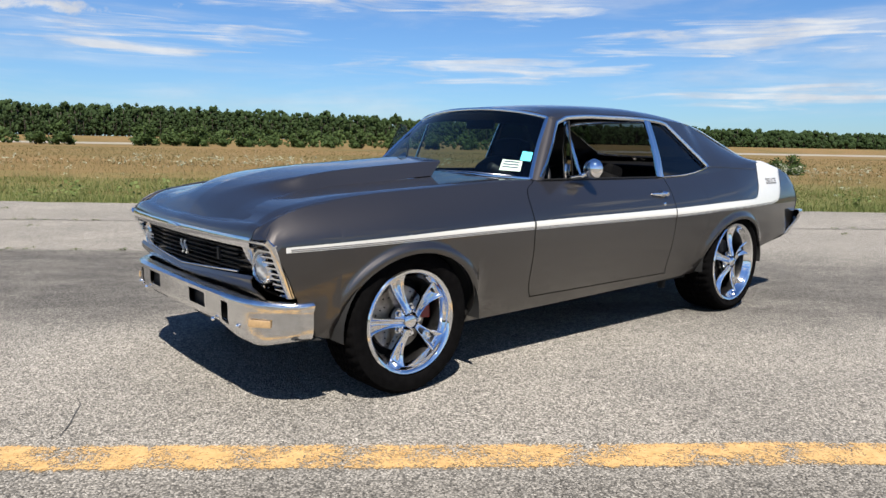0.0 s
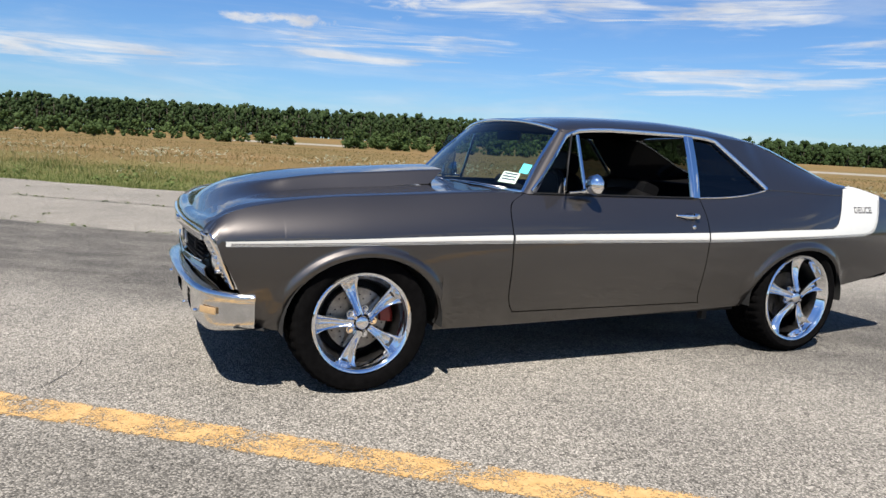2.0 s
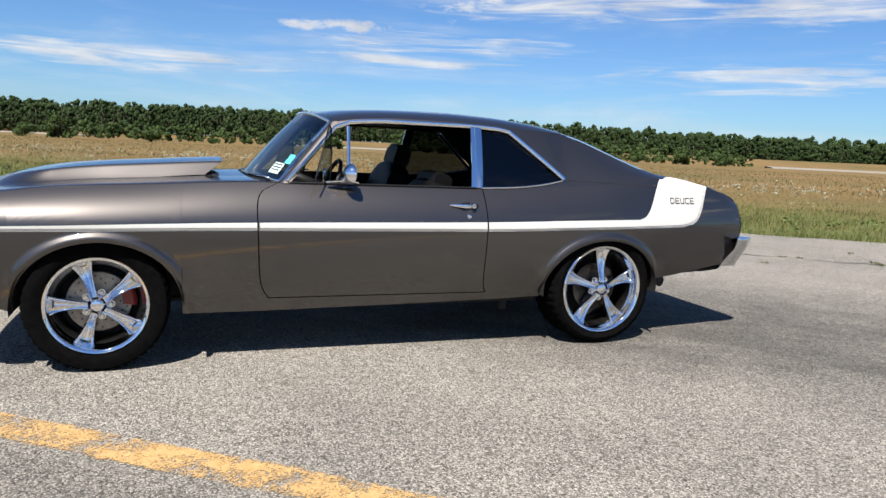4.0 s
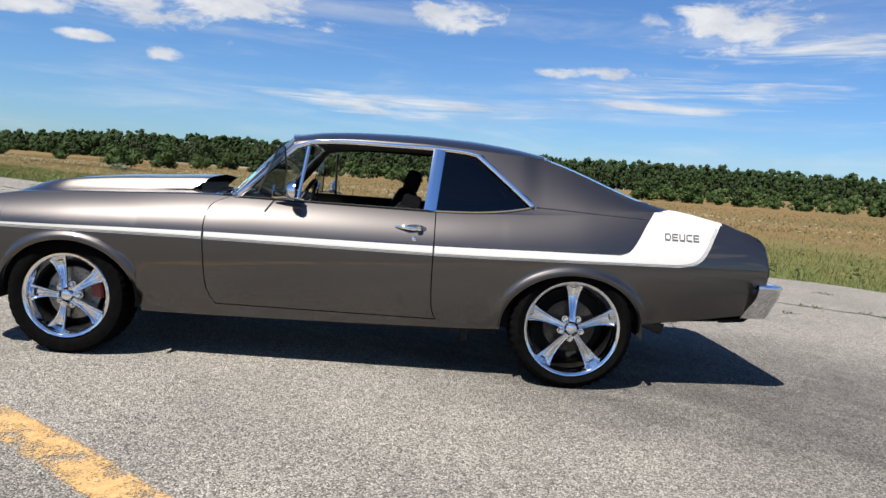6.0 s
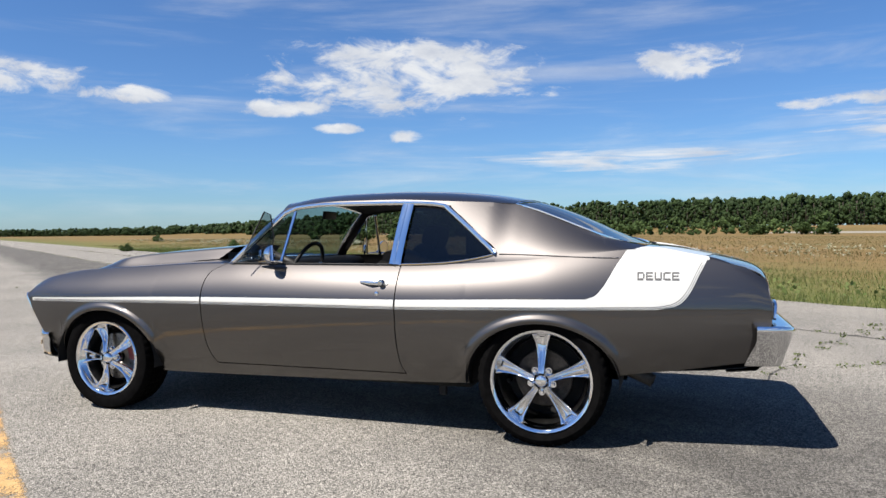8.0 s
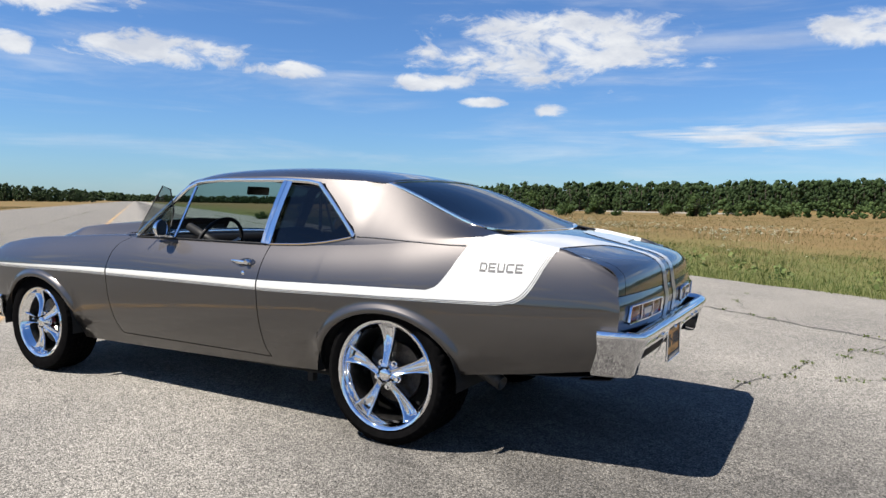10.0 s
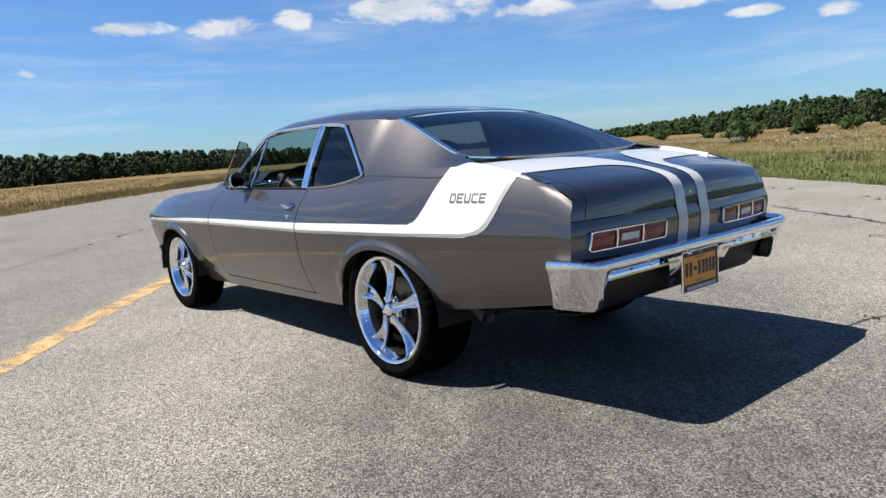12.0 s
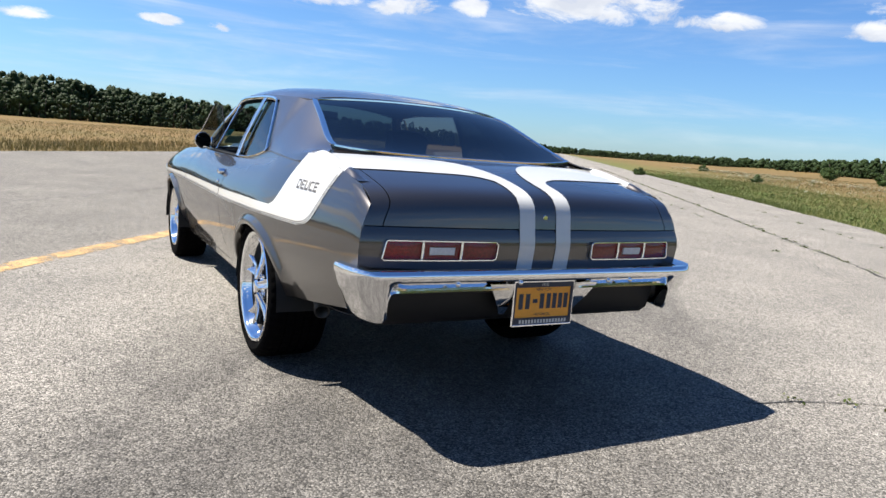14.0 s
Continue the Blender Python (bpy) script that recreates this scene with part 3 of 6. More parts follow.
# cowl scoop
rise = spline((-2.085, 0.0), (-2.0, 0.014), (-1.85, 0.036), (-1.6, 0.055), (-1.3, 0.065), (-1.0, 0.069), (-0.78, 0.070))
half = spline((-2.085, 0.58), (-1.95, 0.50), (-1.75, 0.395), (-1.4, 0.355), (-0.78, 0.345))
grid = []
for x in lin(-2.083, -0.80, 44):
    h, w = rise(x), half(x)
    row = []
    for k in lin(-1, 1, 91):
        q = abs(k)
        s = w * q
        t = min(1.0, (1 - q) / (0.14 + 0.70 * (1 - smooth01((x + 2.08) / 0.42))))
        e = 0.8 * t + 0.2 * smooth01(t)
        dx = -0.10 * (1 - e) * smooth01((x + 1.3) / 0.5)
        row.append((x + dx, math.copysign(s, k) if k else 0.0, hood_z(x, s) - 0.002 + e * (h + 0.004 * smooth01(h / 0.01)) + 0.012 * h / 0.07 * (1 - q * q) * e * 0.6))
    grid.append(row)
part("scoop", *sheet(grid), PAINT, hood, "raised cowl scoop", out_from=MID)
part("scoop_opening", *sheet([[(-0.86, y, z) for z in (0.955, 0.995)] for y in (-0.29, 0.29)]), BLACK, hood, thick=0.004)


# tail: deck lid, rear face
TAIL = [(1.93, 1.040), (2.10, 1.018), (2.25, 0.990), (2.38, 0.962), (2.47, 0.938), (2.515, 0.916), (2.540, 0.886), (2.550, 0.848), (2.555, 0.800)]
REAR = [(2.553, 0.796), (2.562, 0.770), (2.567, 0.735), (2.562, 0.690), (2.555, 0.640), (2.535, 0.575), (2.50, 0.50), (2.46, 0.455)]


def tail_point(x, z, k, inset=0.0):
    q = abs(k)
    s0 = wide(min(2.49, x - 0.045), min(z, belt(min(2.49, x - 0.045)))) - inset
    xx = x - 0.045 * q ** 2.5
    zz = z - 0.013 * q ** 3 * smooth01((z - 0.80) / 0.1)
    return (xx, k * s0, zz)


lid_profile, rear_profile = curve_pts(TAIL, 30), curve_pts(REAR, 18)
LID = 0.90
part("trunk_lid", *sheet([[tail_point(x, z, k) for k in lin(-LID, LID, 49)] for x, z in lid_profile]), PAINT, car, "grey metallic boot lid with white stripes", out_from=(1.5, 0, 0.5), thick=0.004)
grid = [[tail_point(x, z, -k) for k in lin(LID + 0.006, 1, 7)] for x, z in lid_profile]
both("deck_side", sheet(grid), PAINT, car, out_from=(1.5, 0, 0.5), thick=0.004)
part("rear_panel", *sheet([[tail_point(x, z, k) for k in lin(-1, 1, 61)] for x, z in rear_profile]), PAINT, car, "grey metallic rear panel", out_from=(1.5, 0, 0.5), thick=0.004)

# roof and pillars
roof_mid = spline((-0.31, 1.336), (-0.1, 1.364), (0.15, 1.380), (0.45, 1.386), (0.75, 1.378), (1.0, 1.355), (1.25, 1.314))
roof_edge_z = spline((-0.24, 1.272), (-0.08, 1.299), (0.2, 1.314), (0.5, 1.314), (0.75, 1.304), (0.95, 1.294), (1.10, 1.287), (1.25, 1.276))
roof_edge_s = spline((-0.24, 0.590), (0.1, 0.610), (0.5, 0.620), (0.8, 0.612), (1.10, 0.588), (1.25, 0.560))


def roof_point(x, k):
    q = abs(k)
    xx = x + (0.07 * q * q if x < 0 else 0.0) * smooth01(-x / 0.31) - (0.03 * q * q * smooth01((x - 0.98) / 0.27))
    s = roof_edge_s(xx)
    ze, zm = roof_edge_z(xx), roof_mid(x)
    return (xx, k * s, ze + (zm - ze) * (1 - 0.5 * q ** 2.2 - 0.5 * q ** 9))


part("roof", *sheet([[roof_point(x, k) for k in lin(-1, 1, 49)] for x in lin(-0.31, 1.25, 40)]), PAINT, car, "grey metallic roof", out_from=(0.4, 0, 0.6), thick=0.006)

glass_edge_z = spline((1.10, 1.287), (1.22, 1.278), (1.30, 1.257), (1.42, 1.214), (1.6, 1.142), (1.75, 1.086), (1.84, 1.060), (1.955, 1.036))
glass_edge_s = spline((1.10, 0.588), (1.22, 0.562), (1.4, 0.580), (1.6, 0.615), (1.82, 0.660), (1.955, 0.690))


def cabin(x, z):
    """Half width of the cabin's side above the belt."""
    zb, sb = belt(x), wide(x, belt(x))
    if x > 1.1:
        zt, st = glass_edge_z(x), glass_edge_s(x)
    else:
        zt, st = roof_edge_z(x), roof_edge_s(x)
    k = (z - zb) / max(0.02, zt - zb)
    p = 1.35
    return sb + (st - sb) * (0.35 * k + 0.65 * k ** p if k > 0 else 0)


# rear pillar: from the quarter window to the rear glass
win_rear = spline((0.93, 1.150), (1.02, 1.145), (1.10, 1.055), (1.20, 0.940), (1.262, 0.865), (1.30, 0.835))
grid = []
for c in lin(0, 1, 34):
    row = []
    for v in lin(0, 1, 26):
        xn = 1.150 + (1.955 - 1.150) * c
        x = xn
        for _ in range(6):
            zt = glass_edge_z(x) if x > 1.1 else roof_edge_z(x)
            z = belt(x) + (zt - belt(x)) * v
            x = xn + (win_rear(z) - 1.150) * (1 - c) ** 2
        row.append((x, -cabin(x, z), z))
    grid.append(row)
both("rear_pillar", sheet(grid), PAINT, car, out_from=(0.8, 0, 0.6), thick=0.006)
# rail over the side windows
grid = []
for x in lin(-0.24, 1.10, 40):
    ze = roof_edge_z(x)
    grid.append([(x, -cabin(x, ze - d), ze - d) for d in (0, 0.008, 0.016, 0.024)])
both("roof_rail", sheet(grid), PAINT, car, out_from=(0.4, 0, 0.6), thick=0.006)
# windscreen pillar
grid = []
for v in lin(0, 1, 16):
    z = 0.94 + (1.280 - 0.94) * v
    xf, xr = -0.545 + 0.303 * v ** 0.97, -0.490 + 0.305 * v ** 0.97
    sf = 0.765 + (0.590 - 0.765) * v
    grid.append([(xf, -(sf - 0.035), z + 0.004), (xf + 0.006, -(sf - 0.012), z + 0.002), (xf + 0.022, -sf, z), (xr, -(sf + 0.004), z)])
both("windscreen_pillar", sheet(grid), PAINT, car, out_from=(0.2, 0, 0.6), thick=0.008)

# glass
def screen_point(u, v, inset=0.0):
    """Windscreen: u across, v up."""
    q = abs(u)
    x = (-0.665 + 0.125 * q * q) + ((-0.315 + 0.07 * q * q) - (-0.665 + 0.125 * q * q)) * v
    s = (0.725 + (0.562 - 0.725) * v) * u
    z = 0.955 - 0.012 * q * q + (1.333 - 0.058 * q ** 2.4 - 0.955 + 0.012 * q * q) * v
    return (x - 0.012 * math.sin(math.pi * v), s, z)


part("windscreen", *sheet([[screen_point(u, v) for u in lin(-1, 1, 25)] for v in lin(0, 1, 13)]), GLASS, car, "clear windscreen with inspection stickers").visible_shadow = False


def back_point(u, v):
    """Rear glass: u across, v up."""
    q = abs(u)
    x = (1.925 - 0.095 * q ** 3) * (1 - v) + (1.262 - 0.040 * q ** 2.5) * v
    s = glass_edge_s(x) * u * (1 - 0.03 * q ** 6 * abs(2 * v - 1) ** 4)
    bulge = (1.312 - 1.276) * v + 0.020 * math.sin(math.pi * v)
    return (x, s, glass_edge_z(x) + bulge * (1 - q ** 2.2) - 0.001)


# painted panel between the foot of the rear glass and the boot lid
grid = []
for u in lin(-1, 1, 41):
    a, b = Vector(back_point(u, 0.02)), Vector(tail_point(1.935, 1.0385, u * 0.985))
    a.z -= 0.006
    a.x -= 0.02
    b.z -= 0.003
    grid.append([tuple(a.lerp(b, k)) for k in lin(0, 1, 5)])
part("rear_deck_panel", *sheet(grid), PAINT, car, out_from=(1.5, 0, 0.4))
part("rear_window", *sheet([[back_point(u, v) for u in lin(-1, 1, 25)] for v in lin(0, 1, 17)]), BACKTINT, car, "dark tinted rear window reflecting the sky", out_from=(1.2, 0, 0.5)).visible_shadow = False


def cabin_sheet(outline_low, outline_high, x0, x1, inset, n=14, m=8):
    grid = []
    for x in lin(x0, x1, n):
        a, b = outline_low(x), outline_high(x)
        grid.append([(x, -(cabin(x, a + (b - a) * t) - inset), a + (b - a) * t) for t in lin(0, 1, m)])
    return sheet(grid)


win_low = spline((0.60, 0.941), (0.80, 0.948), (0.95, 0.962), (1.06, 0.980), (1.15, 1.000))
win_high_q = spline((0.60, 1.288), (0.74, 1.284), (0.835, 1.268), (0.94, 1.195), (1.055, 1.095), (1.145, 1.020))
for w in both("quarter_window", cabin_sheet(win_low, win_high_q, 0.60, 1.14, 0.014), TINTED, car, "dark tinted rear side window"):
    w.visible_shadow = False


def on_cabin(x, z, out=0.004):
    return (x, -(cabin(x, z) + out), z)


# a fine crease from the rear side window to the white block
crease = []
for x in lin(1.17, 1.80, 22):
    z = 1.000 - 0.018 * smooth01((x - 1.17) / 0.6)
    crease.append((x, -((cabin(x, z) if z > belt(x) else wide(x, z)) + 0.0005), z))
both("body_crease", ribbon(crease, 0.0035, 0.0025, (0, 0, 1)), PAINT, car)


# bright trim round the side windows
def trim_path(pts, out=0.006):
    return [on_cabin(x, z, out) for x, z in pts]


roofline = [(-0.205, 1.258), (-0.15, 1.277), (-0.07, 1.286), (0.1, 1.294), (0.3, 1.294), (0.5, 1.294), (0.74, 1.286), (0.825, 1.272)]
both("window_trim", ribbon(trim_path([(-0.505, 0.952), (-0.42, 1.035), (-0.34, 1.118), (-0.265, 1.200), (-0.222, 1.247)] + curve_pts(roofline, 16)[1:]), 0.011, 0.006, (0, 0, 1)), CHROME, car, "chrome window trim", auto=35)
both("quarter_trim", ribbon(trim_path(curve_pts([(0.825, 1.272), (0.94, 1.180), (1.055, 1.085), (1.145, 1.008)], 10) + [(1.142, 0.998)]), 0.012, 0.006, (0.6, 0, 0.8)), CHROME, car, "chrome quarter window trim", auto=35)
both("pillar_trim", ribbon(trim_path([(0.572, 0.942), (0.583, 1.06), (0.594, 1.18), (0.604, 1.286)]), 0.034, 0.006, (1, 0, 0)), CHROME, car, "wide chrome centre pillar", auto=35)
both("pillar_rib", ribbon(trim_path([(0.566, 0.942), (0.577, 1.06), (0.588, 1.18), (0.598, 1.286)], 0.012), 0.005, 0.004, (1, 0, 0)), CHROME, car, auto=35)
both("window_sill", cabin_sheet(lambda x: belt(x) - 0.001, win_low, 0.61, 1.15, 0.0, 16, 5), PAINT, car, thick=0.006)
both("sill_trim", ribbon([on_cabin(x, win_low(x), 0.004) for x in lin(0.60, 1.135, 16)], 0.005, 0.004, (0, 0, 1)), CHROME, car, auto=35)
both("belt_moulding", ribbon([on_cabin(x, belt(x) + 0.004, 0.006) for x in lin(-0.50, 0.57, 18)], 0.004, 0.003, (0, 0, 1)), BLACK, car, auto=35)
part("windscreen_trim", *joined(*[ribbon([screen_point(u, v) for u, v in path], 0.011, 0.006, (0, 1, 0.2) if abs(path[0][0]) == 1 and abs(path[-1][0]) == 1 and path[0][0] == path[-1][0] else (0, 0, 1))
     for path in ([(-1, v) for v in lin(0, 1, 9)], [(1, v) for v in lin(0, 1, 9)], [(u, 1) for u in lin(-1, 1, 17)], [(u, 0) for u in lin(-1, 1, 17)])]), CHROME, car, "chrome windscreen surround", auto=35)
part("rear_window_trim", *joined(*[ribbon([back_point(u, v) for u, v in path], 0.013, 0.006, sd) for path, sd in (([(-1, v) for v in lin(0, 1, 11)], (0, 1, 0)), ([(1, v) for v in lin(0, 1, 11)], (0, 1, 0)), ([(u, 1) for u in lin(-1, 1, 17)], (1, 0, 0)), ([(u, 0) for u in lin(-1, 1, 17)], (1, 0, 0)))]), CHROME, car, "chrome rear window surround", auto=35)


# white stripe along the side, rising into a block on the quarter, with two pinlines under it
stripe_low = spline((-2.02, 0.690), (-0.65, 0.702), (0.6, 0.702), (1.3, 0.715), (2.1, 0.730))
stripe_high = spline((-2.02, 0.712), (-0.65, 0.743), (0.6, 0.754), (1.3, 0.769), (1.72, 0.776))


def on_side(x, z, out=0.0022):
    return (x, -(wide(x, z) + out), z)


def side_strip(x0, x1, lo, hi, m=4):
    n = max(3, int((x1 - x0) / 0.03))
    return sheet([[on_side(x, lo(x) + (hi(x) - lo(x)) * t) for t in lin(0, 1, m)] for x in lin(x0, x1, n)])


block_left = spline((0.770, 1.600), (0.777, 1.655), (0.79, 1.684), (0.82, 1.714), (0.95, 1.792), (1.03, 1.845))
block_right = spline((0.729, 1.985), (0.734, 2.035), (0.749, 2.082), (0.777, 2.118), (0.82, 2.148), (0.90, 2.187), (0.99, 2.235))


def block():
    grid = []
    for v in lin(0, 1, 22):
        row = []
        for c in lin(0, 1, 18):
            top = lambda x: belt(x) - 0.0005
            z0 = 0.729
            x = 0
            z = z0 + v * 0.29
            for _ in range(4):
                xl = 1.58 if z < 0.770 else block_left(z)
                x = xl + (block_right(min(z, 0.99)) - xl) * c
                z = stripe_low(x) + v * (top(x) - stripe_low(x))
            row.append(on_side(x, z))
        grid.append(row)
    return sheet(grid)


for name, xs in (("fender_stripe", (-2.02, -0.665)), ("door_stripe", (-0.652, 0.602)), ("quarter_stripe", (0.612, 1.66))):
    both(name, side_strip(*xs, stripe_low, stripe_high), WHITE, car, "white side stripe")
both("stripe_block", block(), WHITE, car, "white block with the model lettering")
for d in (0.005, 0.012):
    line = [(x, stripe_low(x) + d) for x in lin(-2.0, 1.97, 130)] + [(block_right(z) - d, z + d) for z in lin(0.7345, 0.95, 26)]
    grid = []
    for i, (x, z) in enumerate(line):
        (xa, za), (xb, zb) = line[max(0, i - 1)], line[min(len(line) - 1, i + 1)]
        n = math.hypot(xb - xa, zb - za)
        grid.append([on_side(x - (zb - za) / n * o, z + (xb - xa) / n * o) for o in (-0.0016, 0.0016)])
    both("pinline", sheet(grid), PINLINE, car)
for ob in [o for o in car.children if o.name.startswith("pinline")]:
    for vert in ob.data.vertices:
        vert.co.y += math.copysign(0.0012, vert.co.y)


# white bands over the deck
def on_tail(u, s, out=0.003):
    """Point on the tail at station u along its whole profile and s from the middle."""
    prof = lid_profile + rear_profile[1:]
    i = min(int(u), len(prof) - 2)
    t = u - i
    x = prof[i][0] + (prof[i + 1][0] - prof[i][0]) * t
    z = prof[i][1] + (prof[i + 1][1] - prof[i][1]) * t
    dx, dz = prof[i + 1][0] - prof[i][0], prof[i + 1][1] - prof[i][1]
    n = math.hypot(dx, dz)
    e = abs(tail_point(x, z, 1.0)[1])
    p = tail_point(x, z, s / e)
    return (p[0] - dz / n * out, p[1], p[2] + dx / n * out)


def u_of_x(x):
    for i, ((xa, _), (xb, _)) in enumerate(zip(lid_profile, lid_profile[1:])):
        if xa <= x <= xb:
            return i + (x - xa) / (xb - xa)
    return 0.0 if x < lid_profile[0][0] else float(len(lid_profile) - 1)


# across: fore edge and aft edge as functions of s; both swing rearward near the middle
def deck_band():
    grid = []
    u_end = float(len(lid_profile) + 10)
    for c in lin(0, 1, 40):
        row = []
        for w in lin(0, 1, 7):
            # outer, straight part, then a quarter turn, then straight to the rear
            if c < 0.45:
                t = c / 0.45
                s = 0.735 + (0.30 - 0.735) * t
                u0, u1 = u_of_x(1.945 + 0.07 * t), u_of_x(2.235 + 0.04 * t)
                u = u0 + (u1 - u0) * w
            elif c < 0.62:
                t = (c - 0.45) / 0.17 * math.pi / 2
                so, si = 0.30 - 0.175 * math.sin(t), 0.30 - 0.248 * math.sin(t)
                s = si + (so - si) * w
                ua = u_of_x(2.015) + (u_of_x(2.38) - u_of_x(2.015)) * (1 - math.cos(t))
                ub = u_of_x(2.275) + (u_of_x(2.38) - u_of_x(2.275)) * (1 - math.cos(t))
                u = ua + (ub - ua) * w
            else:
                t = (c - 0.62) / 0.38
                s = 0.052 + 0.073 * w
                u = u_of_x(2.38) + (u_end - u_of_x(2.38)) * t
            row.append(on_tail(u, -s))
        grid.append(row)
    return sheet(grid)


both("deck_stripe", deck_band(), WHITE, car, "white stripe over the boot lid", out_from=(1.5, 0, 0.5))

# the quarter's crest stands a little proud of the boot lid
def crest(x0, x1):
    grid = []
    for x in lin(x0, x1, 24):
        e, zb = wide(x, belt(x)), belt(x)
        k = smooth01((x - 1.86) / 0.08) * smooth01((2.37 - x) / 0.12)
        grid.append([(x, -(e - d), zb + 0.002 + h * k) for d, h in ((0.0, -0.003), (0.006, 0.007), (0.016, 0.013), (0.028, 0.014), (0.038, 0.008), (0.046, -0.006))])
    return sheet(grid)


both("crest_stripe", crest(1.865, 2.236), WHITE, car, "white crest of the stripe block", out_from=(1.9, 0, 0.7))
both("quarter_crest", crest(2.238, 2.37), PAINT, car, out_from=(1.9, 0, 0.7))

# ---------------------------------------------------------------- wheels
def wheel(at, rim, tyre_r, width, side):
    """rim: outer radius of the chrome lip. side: -1 for the driver's side."""
    R = rim
    prof_tyre = [(R - 0.004, 0.004), (R + 0.006, -0.004), (R + (tyre_r - R) * 0.45, -0.012), (tyre_r - 0.018, -0.004), (tyre_r - 0.006, 0.010), (tyre_r, 0.028)]
    tread = []
    n = 5
    for k in range(n):
        a = 0.035 + (width - 0.07) * k / n
        b = 0.035 + (width - 0.07) * (k + 1) / n
        tread += [(tyre_r, a), (tyre_r, b - 0.008), (tyre_r - 0.007, b - 0.007), (tyre_r - 0.007, b - 0.001)]
    prof_tyre += tread + [(tyre_r, width - 0.03), (tyre_r - 0.012, width - 0.008), (R + 0.01, width), (R - 0.004, width - 0.01)]
    prof_rim = [(R - 0.002, 0.010), (R, 0.0), (R - 0.006, -0.006), (R - 0.017, -0.003), (R - 0.022, 0.003), (R - 0.025, 0.014), (R - 0.030, 0.022), (R - 0.042, 0.046)]
    body = part("wheel", *lathe(prof_rim, 64), CHROME, car, "chrome five-spoke wheel with low tyre", auto=40)
    part("barrel", *lathe([(R - 0.042, 0.046), (R - 0.050, 0.062), (R - 0.060, width * 0.55), (R - 0.05, width - 0.01)], 64), BARREL, body, "dark inner barrel", auto=40)
    steps, tv = 180, []
    for k in range(steps + 1):
        cut = 0.006 if (k % steps) % 4 == 0 else 0.0
        a = 2 * math.pi * (k % steps) / steps
        tv.append([((r - cut * (r > tyre_r - 0.008)) * math.cos(a + 0.25 * h * (r > tyre_r - 0.02)), h, (r - cut * (r > tyre_r - 0.008)) * math.sin(a + 0.25 * h * (r > tyre_r - 0.02))) for r, h in prof_tyre])
    part("tyre", *sheet(tv), RUBBER, body, "black low-profile tyre", auto=30)
    # spokes: narrow at the hub, flaring towards the rim
    for k in range(5):
        a0 = (math.pi if at[0] < 0 else math.pi / 2) + k * 2 * math.pi / 5
        grid = []
        for t in lin(0, 1, 20):
            r = 0.040 + (R - 0.020 - 0.040) * t
            hw = 0.0165 + 0.012 * t + 0.026 * t ** 2.6 + 0.006 * smooth01((t - 0.86) / 0.14)
            crest = 0.006 + 0.030 * math.sin(math.pi * t * 0.86) ** 1.2 - 0.004 * smooth01((t - 0.85) / 0.15)
            dip = 0.007 + 0.030 * smooth01(t * 1.15)
            ring = [(-0.97, 0.070 + 0.02 * t), (-1.0, crest + 0.018), (-0.985, crest + 0.004)]
            ring += [(p, crest + dip * (0.5 + 0.5 * math.cos(math.pi * p / 0.86)) - 0.0030 * math.exp(-(p / 0.14) ** 2)) for p in lin(-0.86, 0.86, 17)]
            ring += [(0.985, crest + 0.004), (1.0, crest + 0.018), (0.97, 0.070 + 0.02 * t), (-0.97, 0.070 + 0.02 * t)]
            grid.append([(r * math.cos(a0) - p * hw * math.sin(a0), y, r * math.sin(a0) + p * hw * math.cos(a0)) for p, y in ring])
        part("spoke", *sheet(grid), CHROME, body, auto=50)
        al = a0 + math.pi / 5
        c, s = 0.062 * math.cos(al), 0.062 * math.sin(al)
        part("lug_nut", *joined(lathe([(0.0, 0.022), (0.009, 0.022), (0.011, 0.026), (0.011, 0.05)], 6, at=(c, 0, s)), lathe([(0.017, 0.05), (0.017, 0.036), (0.012, 0.036), (0.012, 0.06)], 16, at=(c, 0, s))), CHROME, body, auto=30)
    part("hub_cap", *lathe([(0.0, 0.0), (0.022, 0.001), (0.030, 0.006), (0.034, 0.018), (0.044, 0.030), (0.062, 0.046), (0.064, 0.075), (0.05, 0.08)], 40), CHROME, body, auto=40)
    part("brake_disc", *lathe([(0.06, 0.100), (0.147, 0.100), (0.150, 0.103), (0.150, 0.122), (0.06, 0.122)], 48), STEEL if at[0] < 0 else STEEL_SHADED, body, "drilled steel brake disc", auto=30)
    for k in range(30):
        a, rr = k * 2 * math.pi / 30, (0.098, 0.114, 0.130)[k % 3]
        part("disc_hole", *lathe([(0.0, 0.0985), (0.0042, 0.0985), (0.0042, 0.101)], 8, at=(rr * math.cos(a), 0, rr * math.sin(a))), BLACK, body)
    grid = [[(r * math.cos(a), y, r * math.sin(a)) for r, y in ((0.112, 0.078), (0.158, 0.074), (0.174, 0.085), (0.174, 0.14), (0.10, 0.14), (0.112, 0.078))] for a in lin(-0.10, 0.55, 10)]
    v, f = sheet(grid)
    f += [tuple(range(5)), tuple(range(9 * 6 + 4, 9 * 6 - 1, -1))]
    if at[0] < 0:
        part("brake_caliper", v, f, REDPAINT, body, "red brake caliper", auto=30)
    part("wheel_back", *lathe([(0.0, width * 0.75), (R - 0.03, width * 0.75)], 32), DARK, body)
    body.matrix_basis = Matrix.Translation(at) @ Matrix.Rotation(math.pi if side > 0 else 0, 4, "Z")
    return body


for x, z, rim, width, s in ((HUB_F[0], HUB_F[1], 0.242, 0.225, 0.842), (HUB_R[0], HUB_R[1], 0.273, 0.275, 0.865)):
    for side in (-1, 1):
        wheel((x, side * s, z), rim, z + 0.001, width, side)

